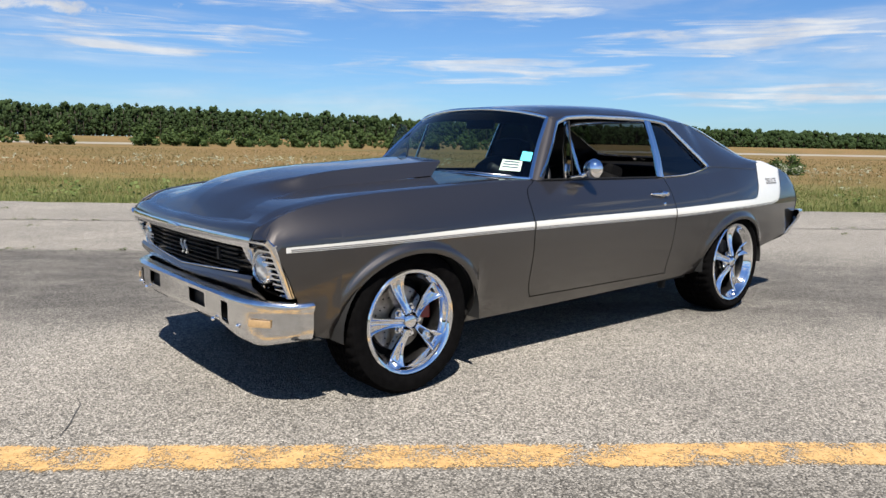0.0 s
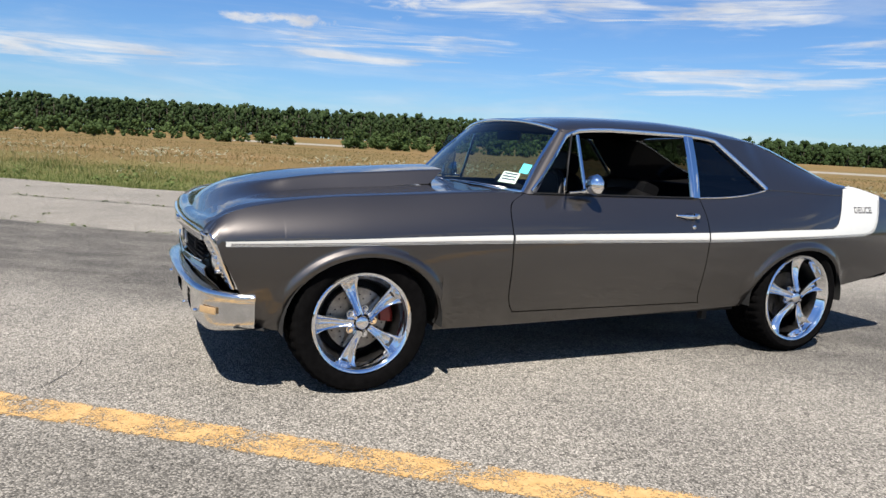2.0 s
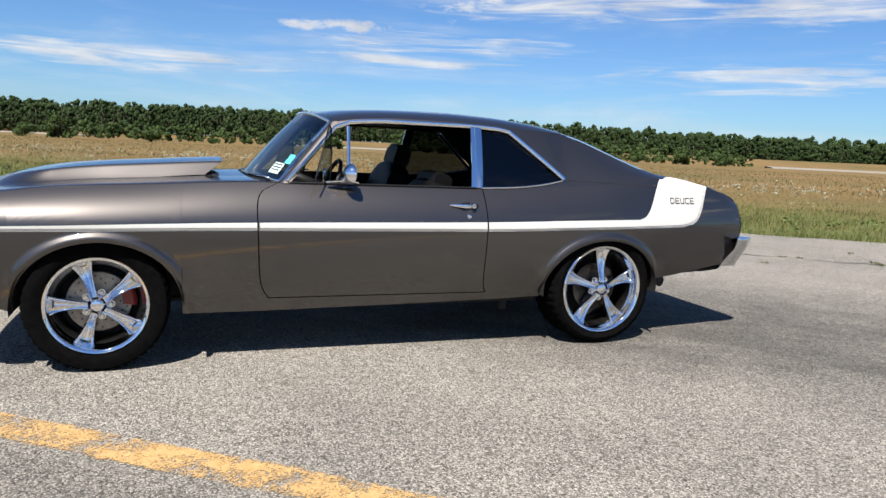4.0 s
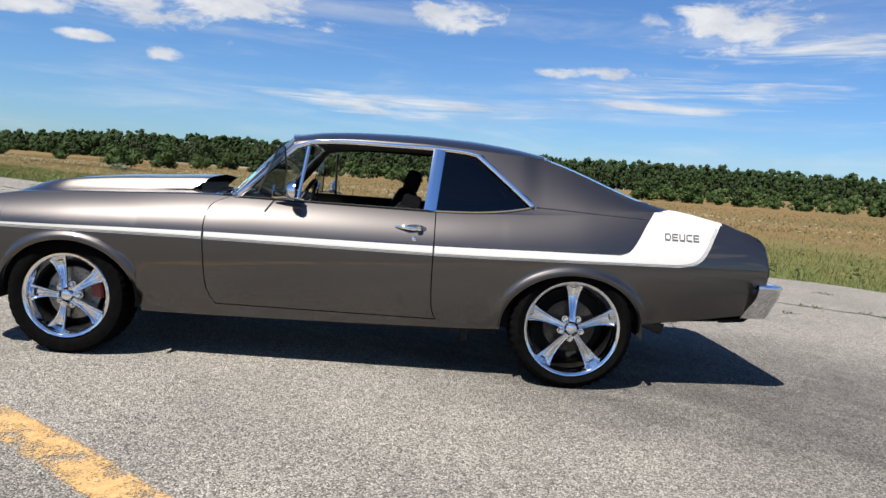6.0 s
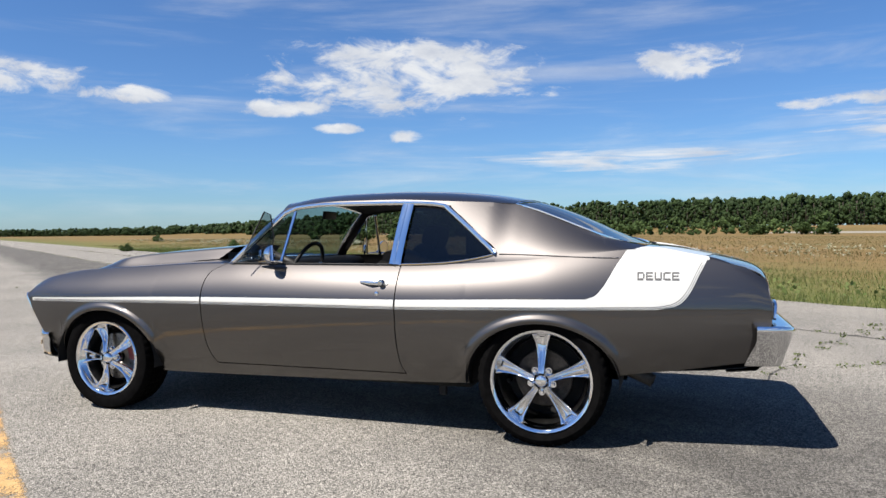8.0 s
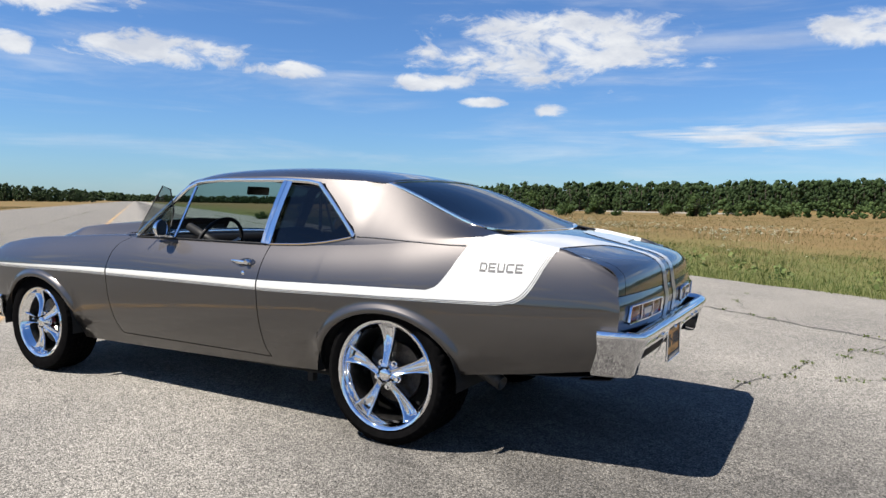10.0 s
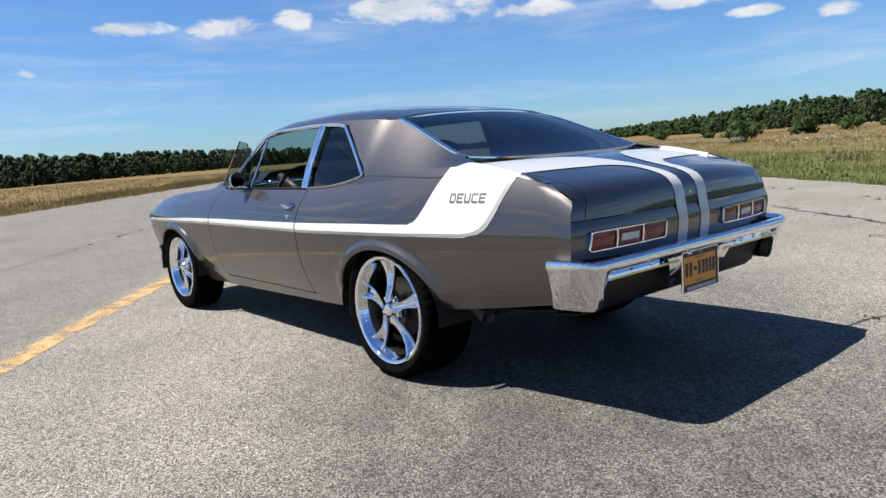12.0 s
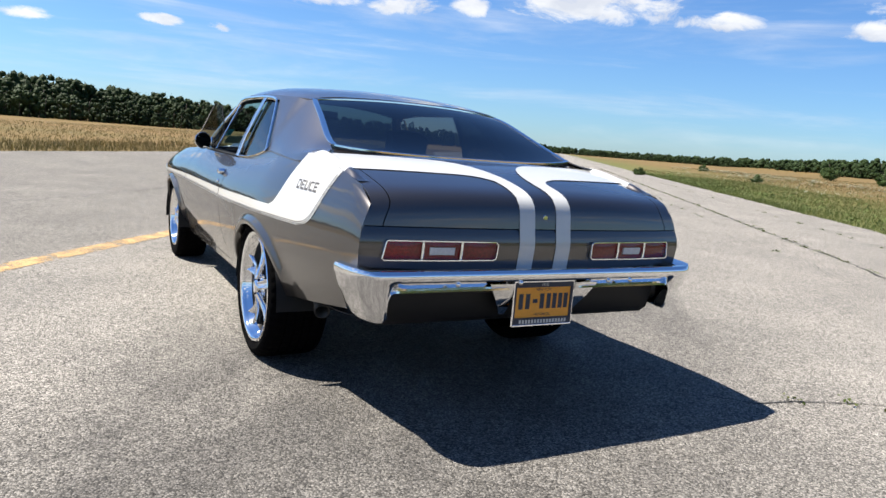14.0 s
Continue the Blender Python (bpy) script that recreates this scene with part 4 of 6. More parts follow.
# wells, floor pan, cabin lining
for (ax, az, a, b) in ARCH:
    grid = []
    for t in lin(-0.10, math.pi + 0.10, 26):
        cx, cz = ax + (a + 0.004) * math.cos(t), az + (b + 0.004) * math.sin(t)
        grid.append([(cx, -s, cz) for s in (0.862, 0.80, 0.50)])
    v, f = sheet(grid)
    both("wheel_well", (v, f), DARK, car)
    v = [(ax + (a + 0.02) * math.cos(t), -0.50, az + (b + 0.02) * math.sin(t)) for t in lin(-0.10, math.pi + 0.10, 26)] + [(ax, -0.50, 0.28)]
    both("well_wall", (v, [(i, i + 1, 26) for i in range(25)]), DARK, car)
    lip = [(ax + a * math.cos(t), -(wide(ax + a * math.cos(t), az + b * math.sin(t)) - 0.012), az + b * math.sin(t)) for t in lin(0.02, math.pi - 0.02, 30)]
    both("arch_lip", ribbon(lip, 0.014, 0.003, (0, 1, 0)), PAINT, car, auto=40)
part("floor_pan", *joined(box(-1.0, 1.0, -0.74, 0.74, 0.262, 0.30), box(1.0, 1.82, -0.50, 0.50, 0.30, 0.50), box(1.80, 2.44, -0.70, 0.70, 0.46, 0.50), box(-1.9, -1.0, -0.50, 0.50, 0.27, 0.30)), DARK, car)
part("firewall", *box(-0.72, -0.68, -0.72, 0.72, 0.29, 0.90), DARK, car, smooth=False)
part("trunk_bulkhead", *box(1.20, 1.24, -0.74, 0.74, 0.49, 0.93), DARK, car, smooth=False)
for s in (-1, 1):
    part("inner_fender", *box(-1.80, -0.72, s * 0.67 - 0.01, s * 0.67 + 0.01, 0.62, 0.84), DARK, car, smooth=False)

# ---------------------------------------------------------------- the car: front end
def nose_line(z, n, s_max, push=0.0):
    return [(nose_x(abs(s)) + push, s, z) for s in lin(-s_max, s_max, n)]


part("hood_lip", *ribbon(nose_line(0.722, 41, 0.70, -0.004), 0.021, 0.009, (0, 0, 1)), CHROME, car, "chrome bonnet lip moulding", auto=40)
part("nose_emblem", *ribbon([(nose_x(0) - 0.016, s, 0.727) for s in lin(-0.07, 0.07, 7)], [0.004, 0.010, 0.013, 0.013, 0.013, 0.010, 0.004], 0.006, (0, 0, 1)), CHROME, car, "chrome nose emblem", auto=40)
# grille: a black box with fine bars, its lower edge a shallow vee
def grille_low(s):
    return 0.553 + 0.034 * abs(s) / 0.54


part("grille_back", *sheet([[(nose_x(abs(s)) + 0.085, s, z) for z in (0.50, 0.72)] for s in lin(-0.60, 0.60, 21)]), GLOSSBLACK, car)
for k in range(7):
    zk = 0.575 + k * 0.0205
    s_end = 0.54 if zk > grille_low(0.54) else 0.54 * max(0.1, (zk - 0.553) / 0.034)
    part("grille_bar", *ribbon([(nose_x(abs(s)) + 0.045, s, zk) for s in lin(-s_end, s_end, 21)], 0.0035, 0.012, (0, 0, 1)), GRILLE, car, auto=40)
for s in (-0.18, 0.18):
    part("grille_post", *box(nose_x(abs(s)) + 0.055, nose_x(abs(s)) + 0.075, s - 0.003, s + 0.003, grille_low(s), 0.712), GLOSSBLACK, car, smooth=False)
part("grille_trim", *ribbon([(nose_x(abs(s)) + 0.020, s, grille_low(s)) for s in lin(-0.55, 0.55, 31)], 0.004, 0.004, (0, 0, 1)), CHROME, car, auto=40)
part("grille_top_trim", *ribbon([(nose_x(abs(s)) + 0.030, s, 0.708) for s in lin(-0.55, 0.55, 31)], 0.003, 0.004, (0, 0, 1)), CHROME, car, auto=40)
for s in (-0.022, 0.022):
    pts = [(nose_x(0) + 0.030, s + 0.016 * math.sin(a * 1.0), 0.628 + 0.030 * (a / 3.0)) for a in lin(-3.0, 3.0, 13)]
    part("grille_badge", *tube(pts, 0.0065, 6), WHITE, car, "pale badge on the black grille")
part("grille_side_badge", *joined(box(nose_x(0.36) + 0.028, nose_x(0.36) + 0.040, -0.375, -0.350, 0.612, 0.668)), BLACK, car, smooth=False, bevel=0.003)
# lower valance, grey, between grille and bumper
part("front_valance", *sheet([[(nose_x(abs(s)) + dx, s, z + 0.030 * abs(s) / 0.6 * k) for dx, z, k in ((0.022, 0.549, 1), (0.012, 0.535, 1), (0.020, 0.515, 0.6), (0.075, 0.480, 0), (0.10, 0.36, 0), (0.16, 0.30, 0))] for s in lin(-0.66, 0.66, 35)]), PAINT, car, out_from=MID, thick=0.004)


def headlamp():
    pieces = {}
    # bezel frame: outer outline in (s, z), each lying on a slanted face
    def face(s, z, d=0.0):
        return (-2.098 + 0.46 * max(0.0, 0.735 - z) + 0.25 * max(0, s - 0.73) + d, -s, z)
    outer = [(0.575, 0.728), (0.62, 0.732), (0.72, 0.736), (0.790, 0.735), (0.822, 0.722), (0.818, 0.66), (0.806, 0.58), (0.790, 0.498), (0.74, 0.494), (0.66, 0.494), (0.590, 0.500), (0.578, 0.56), (0.574, 0.64)]
    ring = lambda k, d: [face(0.700 + (s - 0.700) * k, 0.615 + (z - 0.615) * k, d) for s, z in outer] + [face(0.700 + (outer[0][0] - 0.700) * k, 0.615 + (outer[0][1] - 0.615) * k, d)]
    pieces["bezel"] = sheet([ring(1.0, 0.05), ring(1.0, 0.010), ring(0.95, -0.008), ring(0.87, -0.006), ring(0.835, 0.012), ring(0.835, 0.07)])
    pieces["back"] = (ring(0.90, 0.06)[:-1], [tuple(range(len(outer)))])
    pieces["bar"] = ribbon([face(s, z, -0.007) for s, z in ((0.800, 0.733), (0.818, 0.715), (0.812, 0.66), (0.800, 0.58), (0.785, 0.502))], 0.015, 0.006, (0.45, -0.89, 0))
    slats = []
    for k in range(8):
        z = 0.530 + k * 0.0235
        a = face(0.722, z, 0.002); b = face(0.790 + (z - 0.5) * 0.10, z, 0.000)
        slats.append(ribbon([a, b], 0.0050, 0.012, (0, 0, 1)))
    c = face(0.656, 0.612, -0.006)
    lens = lathe([(0.0, -0.010), (0.026, -0.008), (0.045, -0.002), (0.058, 0.008), (0.062, 0.018)], 36, axis="x", at=c)
    rim = lathe([(0.060, 0.010), (0.063, 0.002), (0.068, 0.0), (0.072, 0.008), (0.074, 0.036)], 36, axis="x", at=c)
    return pieces, slats, lens, rim


pieces, slats, lens, rim = headlamp()
for flip in (False, True):
    m = (lambda q: mirror(q)) if flip else (lambda q: q)
    unit = part("headlamp", *m(pieces["bezel"]), CHROME, car, "chrome headlamp bezel with louvres", auto=35)
    part("bezel_bar", *m(pieces["bar"]), CHROME, unit, auto=40)
    part("bezel_back", *m(pieces["back"]), GLOSSBLACK, unit)
    for sl in slats:
        part("louvre", *m(sl), CHROME, unit, auto=40)
    part("lamp_lens", *m(lens), HEADGLASS, unit, "clear round headlamp glass")
    part("lamp_ring", *m(rim), CHROME, unit, auto=40)

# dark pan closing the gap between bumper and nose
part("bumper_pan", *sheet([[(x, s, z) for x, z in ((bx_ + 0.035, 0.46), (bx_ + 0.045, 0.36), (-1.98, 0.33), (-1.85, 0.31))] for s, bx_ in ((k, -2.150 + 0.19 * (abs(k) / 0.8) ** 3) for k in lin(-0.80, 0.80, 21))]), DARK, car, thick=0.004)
# front bumper
bump_x = spline((0, -2.170), (0.3, -2.163), (0.50, -2.145), (0.60, -2.125), (0.66, -2.105), (0.72, -2.066), (0.77, -2.015), (0.812, -1.950), (0.826, -1.895))
bump_lo = spline((0, 0.366), (0.42, 0.360), (0.50, 0.338), (0.60, 0.308), (0.70, 0.300), (0.826, 0.318))
bump_hi = spline((0, 0.505), (0.4, 0.500), (0.6, 0.490), (0.826, 0.478))


def bumper_front():
    ss = sorted(set([0, 0.05, 0.10, 0.15, 0.185, 0.22, 0.26, 0.30, 0.345, 0.38, 0.42, 0.46, 0.485, 0.515, 0.535, 0.57, 0.60, 0.63, 0.66, 0.69, 0.715, 0.74, 0.76, 0.775, 0.787, 0.797, 0.81, 0.818, 0.826]))
    ss = [-s for s in reversed(ss) if s] + ss
    prof = [(0.055, 1.0), (0.020, 1.02), (0.004, 1.0), (-0.006, 0.93), (-0.004, 0.84), (0.004, 0.78), (0.006, 0.70), (0.006, 0.50), (0.008, 0.32), (0.010, 0.22), (0.016, 0.08), (0.030, 0.0), (0.055, -0.02)]
    grid = []
    for s in ss:
        q = abs(s)
        lo, hi = bump_lo(q), bump_hi(q)
        t = smooth01((q - 0.62) / 0.18)
        row = []
        for o, k in prof:
            row.append((bump_x(q) + o * (1 - t), math.copysign(q - o * t, s), lo + (hi - lo) * k))
        grid.append(row)
    v, f = sheet(grid)
    m = len(prof)
    keep = []
    for i in range(len(ss) - 1):
        q = abs(ss[i] + ss[i + 1]) / 2
        for j in range(m - 1):
            hole = (0.185 < q < 0.345 and 5 <= j <= 7) or (0.485 < q < 0.535 and 5 <= j <= 8)
            if not hole:
                keep.append(f[i * (m - 1) + j])
    return v, keep


fb = part("front_bumper", *bumper_front(), CHROME_WORN, car, "pitted chrome front bumper with slots", out_from=(-1.6, 0, 0.4), thick=0.004, auto=50)
for s in (-0.265, 0.265, -0.51, 0.51):
    w = 0.09 if abs(s) < 0.4 else 0.03
    part("bumper_slot", *box(bump_x(abs(s)) + 0.03, bump_x(abs(s)) + 0.04, s - w, s + w, 0.36, 0.47), BLACK, fb, smooth=False)
for s in (-1, 1):
    pts = [(bump_x(q) - 0.002, s * (q + 0.004), 0.395) for q in lin(0.665, 0.742, 6)]
    part("marker_lamp", *ribbon(pts, 0.015, 0.003, (0, 0, 1)), AMBER, fb, "amber marker lamp", auto=40)
    for q in (0.42, 0.60):
        part("bumper_bolt", *lathe([(0.0, -0.008), (0.006, -0.007), (0.010, -0.002), (0.010, 0.004)], 12, axis="x", at=(bump_x(q) + 0.004, s * q, 0.37)), CHROME, fb)

# ---------------------------------------------------------------- the car: tail end
def rear_at(s, z, out=0.0):
    prof = lid_profile[-4:] + rear_profile
    prof = sorted(prof, key=lambda p: p[1])
    for (xa, za), (xb, zb) in zip(prof, prof[1:]):
        if za <= z <= zb and zb > za:
            x = xa + (xb - xa) * (z - za) / (zb - za)
            break
    else:
        x = 2.55
    e = abs(tail_point(x, z, 1.0)[1])
    return (x - 0.045 * (abs(s) / e) ** 2.5 + out, s, z)


def tail_lamp(sign):
    edges = [(0.232, 0.385), (0.385, 0.543), (0.543, 0.693)]
    loop = [(0.244, 0.680), (0.47, 0.678), (0.688, 0.678), (0.697, 0.685), (0.686, 0.745), (0.679, 0.751), (0.46, 0.751), (0.242, 0.750), (0.231, 0.741), (0.233, 0.689)]
    loop.append(loop[0])
    frame_ob = part("tail_lamp", *ribbon([rear_at(sign * s, z, 0.010) for s, z in loop], 0.007, 0.0034, (1, 0, 0)), CHROME, car, "three-section red tail lamp in a chrome frame", auto=40)
    for n, (a, b) in enumerate(edges):
        grid = []
        for s in lin(a + 0.004, b - 0.004, 7):
            tilt = -0.02
            grid.append([rear_at(sign * (s + tilt * (z - 0.71)), z, 0.004 + 0.006 * math.sin(math.pi * (s - a) / (b - a)) * math.sin(math.pi * (z - 0.665) / 0.095)) for z in lin(0.682, 0.747, 6)])
        part("lens", *sheet(grid), REDLENS, frame_ob, "dark red lens")
        if n:
            part("divider", *ribbon([rear_at(sign * (a - 0.02 * (z - 0.71)), z, 0.010) for z in (0.681, 0.712, 0.748)], 0.005, 0.0034, (0, 1, 0)), CHROME, frame_ob, auto=40)
    mid = [rear_at(sign * s, z, 0.013) for s, z in ((0.415, 0.700), (0.515, 0.700), (0.515, 0.728), (0.415, 0.728))]
    back = [rear_at(sign * s, z, 0.004) for s, z in ((0.415, 0.700), (0.515, 0.700), (0.515, 0.728), (0.415, 0.728))]
    part("reversing_lens", mid + back, [(0, 1, 2, 3), (0, 4, 5, 1), (1, 5, 6, 2), (2, 6, 7, 3), (3, 7, 4, 0)], CLEARLENS, frame_ob, "clear reversing lens", smooth=False)


tail_lamp(-1)
tail_lamp(1)
rb_x = spline((0, 2.622), (0.4, 2.621), (0.65, 2.618), (0.74, 2.612), (0.78, 2.598), (0.81, 2.563), (0.823, 2.52), (0.830, 2.475), (0.832, 2.445))


def bumper_rear():
    ss = [0, 0.08, 0.155, 0.17, 0.2, 0.3, 0.4, 0.5, 0.60, 0.64, 0.655, 0.665, 0.675, 0.685, 0.70, 0.715, 0.73, 0.75, 0.765, 0.78, 0.79, 0.80, 0.81, 0.818, 0.823, 0.827, 0.830, 0.832]
    ss = [-s for s in reversed(ss) if s] + ss
    grid = []
    for s in ss:
        q = abs(s)
        t = smooth01((q - 0.74) / 0.09)
        wing = smooth01((q - 0.675) / 0.05)
        notch = smooth01((0.175 - q) / 0.03)
        top = 0.648 + 0.010 * t
        prof = [(-0.070, top - 0.014), (-0.02, top + 0.004), (0.004, top), (0.012, top - 0.012), (0.010, top - 0.028),
                (0.002, top - 0.040)]
        # a recess and a thin lower lip between the wings
        mid = [(-0.040, 0.604), (-0.046, 0.578), (-0.022, 0.575), (-0.021, 0.567), (-0.032, 0.563), (-0.110, 0.560)]
        end = [(-0.004, 0.588), (-0.012, 0.56), (-0.025, 0.520), (-0.036, 0.468), (-0.048, 0.452), (-0.09, 0.450)]
        mid = [(a - 0.06 * notch, b) for a, b in mid]
        for n, ((a, b), (c, d)) in enumerate(zip(mid, end)):
            k = smooth01((q - 0.640 - 0.009 * n) / 0.05)
            prof.append((a + (c - a) * k, b + (d - b) * k))
        row = []
        for o, z in prof:
            row.append((rb_x(q) + o * (1 - t) - 0.05 * t * smooth01((0.60 - z) / 0.16), math.copysign(q + o * t * 0.8 - 0.045 * wing * smooth01((0.62 - z) / 0.18), s), z))
        grid.append(row)
    return sheet(grid)


part("rear_lower_valance", *sheet([[(rb_x(abs(s)) + o, s, z) for o, z in ((-0.10, 0.575), (-0.105, 0.52), (-0.125, 0.445), (-0.16, 0.415), (-0.30, 0.400))] for s in lin(-0.66, 0.66, 17)]), BLACK, car, "black lower valance", thick=0.004)
rb = part("rear_bumper", *bumper_rear(), CHROME, car, "chrome rear bumper", out_from=(2.2, 0, 0.55), thick=0.004, auto=55)
for s in (-1, 1):
    cheek = [[(rb_x(0.2) + o, s * y, z) for y in lin(0.150, w1, 5)] for z, w1, o in ((0.590, 0.262, -0.022), (0.572, 0.252, -0.026), (0.53, 0.225, -0.040), (0.485, 0.195, -0.062), (0.455, 0.176, -0.082))]
    part("plate_cheek", *sheet(cheek), CHROME, rb, "chrome cheek beside the number plate", out_from=(2.2, 0, 0.6), thick=0.004)
for s in (-0.42, 0.42, -0.14, 0.30):
    part("bumper_bolt", *lathe([(0.0, 0.006), (0.006, 0.005), (0.010, 0.0), (0.010, -0.006)], 12, axis="x", at=(rb_x(abs(s)) + 0.004, s, 0.600)), CHROME, rb)
# plate with frame; the number is left as plain bars
PLATE = material("orange plate", (0.74, 0.29, 0.02), 0.4, vary=0.06, scale=30)
PLATE_INK = material("plate ink", (0.015, 0.018, 0.035), 0.5)
px0 = 2.588
plate = part("number_plate", *box(px0 - 0.004, px0, -0.150, 0.150, 0.428, 0.586), PLATE, car, "orange plate in a black and chrome frame", smooth=False, bevel=0.002)
part("plate_frame", *joined(box(px0 - 0.006, px0 + 0.004, -0.158, 0.158, 0.572, 0.594), box(px0 - 0.006, px0 + 0.004, -0.158, 0.158, 0.420, 0.449), box(px0 - 0.0055, px0 + 0.0035, -0.158, -0.146, 0.446, 0.575), box(px0 - 0.0055, px0 + 0.0035, 0.146, 0.158, 0.446, 0.575)), PLATE_INK, plate, "dark plate frame", smooth=False, bevel=0.0015)
part("plate_frame_rim", *ribbon([(px0 + 0.002, y, z) for y, z in ((-0.160, 0.418), (0.160, 0.418), (0.160, 0.596), (-0.160, 0.596), (-0.160, 0.418))], 0.004, 0.004, (1, 0, 0)), CHROME, plate, auto=40)
for k, y in enumerate((-0.118, -0.082, -0.006, 0.030, 0.062, 0.094, 0.124)):
    part("plate_bar", *box(px0, px0 + 0.0012, y - 0.011, y + 0.011, 0.484, 0.546), PLATE_INK, plate, smooth=False)
part("plate_bar", *box(px0, px0 + 0.0012, -0.055, -0.030, 0.508, 0.524), PLATE_INK, plate, smooth=False)
for k in range(16):
    part("frame_bar", *box(px0 + 0.004, px0 + 0.0052, -0.122 + k * 0.0163, -0.122 + k * 0.0163 + 0.010, 0.426, 0.441), WHITE, plate, smooth=False)


def lettering(text, size, place, mat, parent, name="lettering", stretch=1.0, thick=0.0008):
    """Flat letters; place(u, v) gives the point for metres along and up from the middle of the word."""
    cu = bpy.data.curves.new("letters", "FONT")
    cu.body, cu.size, cu.align_x, cu.align_y = text, size, "CENTER", "CENTER"
    cu.resolution_u = 3
    ob = bpy.data.objects.new("letters", cu)
    scene.collection.objects.link(ob)
    me = bpy.data.meshes.new_from_object(ob.evaluated_get(bpy.context.evaluated_depsgraph_get()))
    bpy.data.objects.remove(ob)
    for v in me.vertices:
        v.co = place(v.co.x * stretch, v.co.y)
    me.materials.append(mat)
    return_ob = new(name, me)
    return_ob.parent = parent
    return return_ob


plate.matrix_basis = Matrix.Diagonal((1, 0.91, 1, 1))
lettering("1970", 0.020, lambda u, v: (px0 + 0.0052, u, 0.583 + v), WHITE, plate, "year_lettering")
lettering("NEW YORK", 0.016, lambda u, v: (px0 + 0.0015, u, 0.562 + v), PLATE_INK, plate, "state_lettering")
lettering("HISTORICAL", 0.016, lambda u, v: (px0 + 0.0015, u, 0.461 + v), PLATE_INK, plate, "class_lettering")
LETTER_GREY = material("grey lettering", (0.075, 0.072, 0.07), 0.45, vary=0.1, scale=60)
blocks = [o for o in car.children if o.name.startswith("stripe_block")]
STROKES = {"D": ((0, 0.2, 0, 1), (0.2, 0.85, 0.8, 1), (0.2, 0.85, 0, 0.24), (0.8, 1, 0.24, 0.8)), "E": ((0, 0.2, 0, 1), (0.2, 1, 0.8, 1), (0.2, 0.9, 0.42, 0.60), (0.2, 1, 0, 0.24)),
           "U": ((0, 0.2, 0.24, 1), (0.8, 1, 0.24, 1), (0.06, 0.94, 0, 0.24)), "C": ((0, 0.2, 0.1, 0.9), (0.2, 1, 0.8, 1), (0.2, 1, 0, 0.24))}
for i, block_ob in enumerate(blocks):
    for n, letter in enumerate("DEUCE"):
        quads = []
        for xa, xb, za, zb in STROKES[letter]:
            edge = [(1.893 + 0.0415 * n + 0.0345 * x, 0.872 + 0.041 * z) for x, z in ((xa, za), (xb, za), (xb, zb), (xa, zb))]
            if i:
                edge = [(2 * 1.993 - x, z) for x, z in edge]
            quads.append(([on_side(x, z, 0.0036) for x, z in edge], [(0, 1, 2, 3)]))
        vf = joined(*quads)
        part("letter", *(mirror(vf) if i else vf), LETTER_GREY, block_ob, smooth=False, out_from=MID)
part("trunk_lock", *lathe([(0.0, 0.010), (0.010, 0.010), (0.013, 0.006), (0.016, 0.005), (0.017, -0.004)], 20, axis="x", at=(2.541, 0.0, 0.845)), CHROME, car, "chrome boot lock", auto=30)
SOOT = material("sooty steel", (0.05, 0.048, 0.046), 0.5, 0.7, vary=0.3, scale=30)
for s in (-0.64, 0.64):
    part("exhaust_pipe", *lathe([(0.030, 0.0), (0.034, 0.0), (0.034, -0.30), (0.030, -0.30)], 24, axis="x", at=(0, 0, 0), closed=True), SOOT, car, "steel exhaust tip").matrix_basis = pose(1.965, s * 1.10, 0.345, 0, 20, -14 if s < 0 else 14)
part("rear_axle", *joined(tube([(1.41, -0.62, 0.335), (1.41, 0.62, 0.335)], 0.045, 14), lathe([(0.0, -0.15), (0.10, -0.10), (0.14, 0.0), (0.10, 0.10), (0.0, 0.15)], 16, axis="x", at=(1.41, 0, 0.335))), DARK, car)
# added sheet that blocks light leaking between rear panel and floor into the shadow
part("tail_gap_sheet", *sheet([[(x, s, z) for x, z in ((2.44, 0.47), (2.40, 0.44), (2.25, 0.42), (1.95, 0.40))] for s in lin(-0.74, 0.74, 5)]), DARK, car, thick=0.004)
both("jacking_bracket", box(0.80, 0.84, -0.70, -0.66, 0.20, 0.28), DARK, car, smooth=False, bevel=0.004)

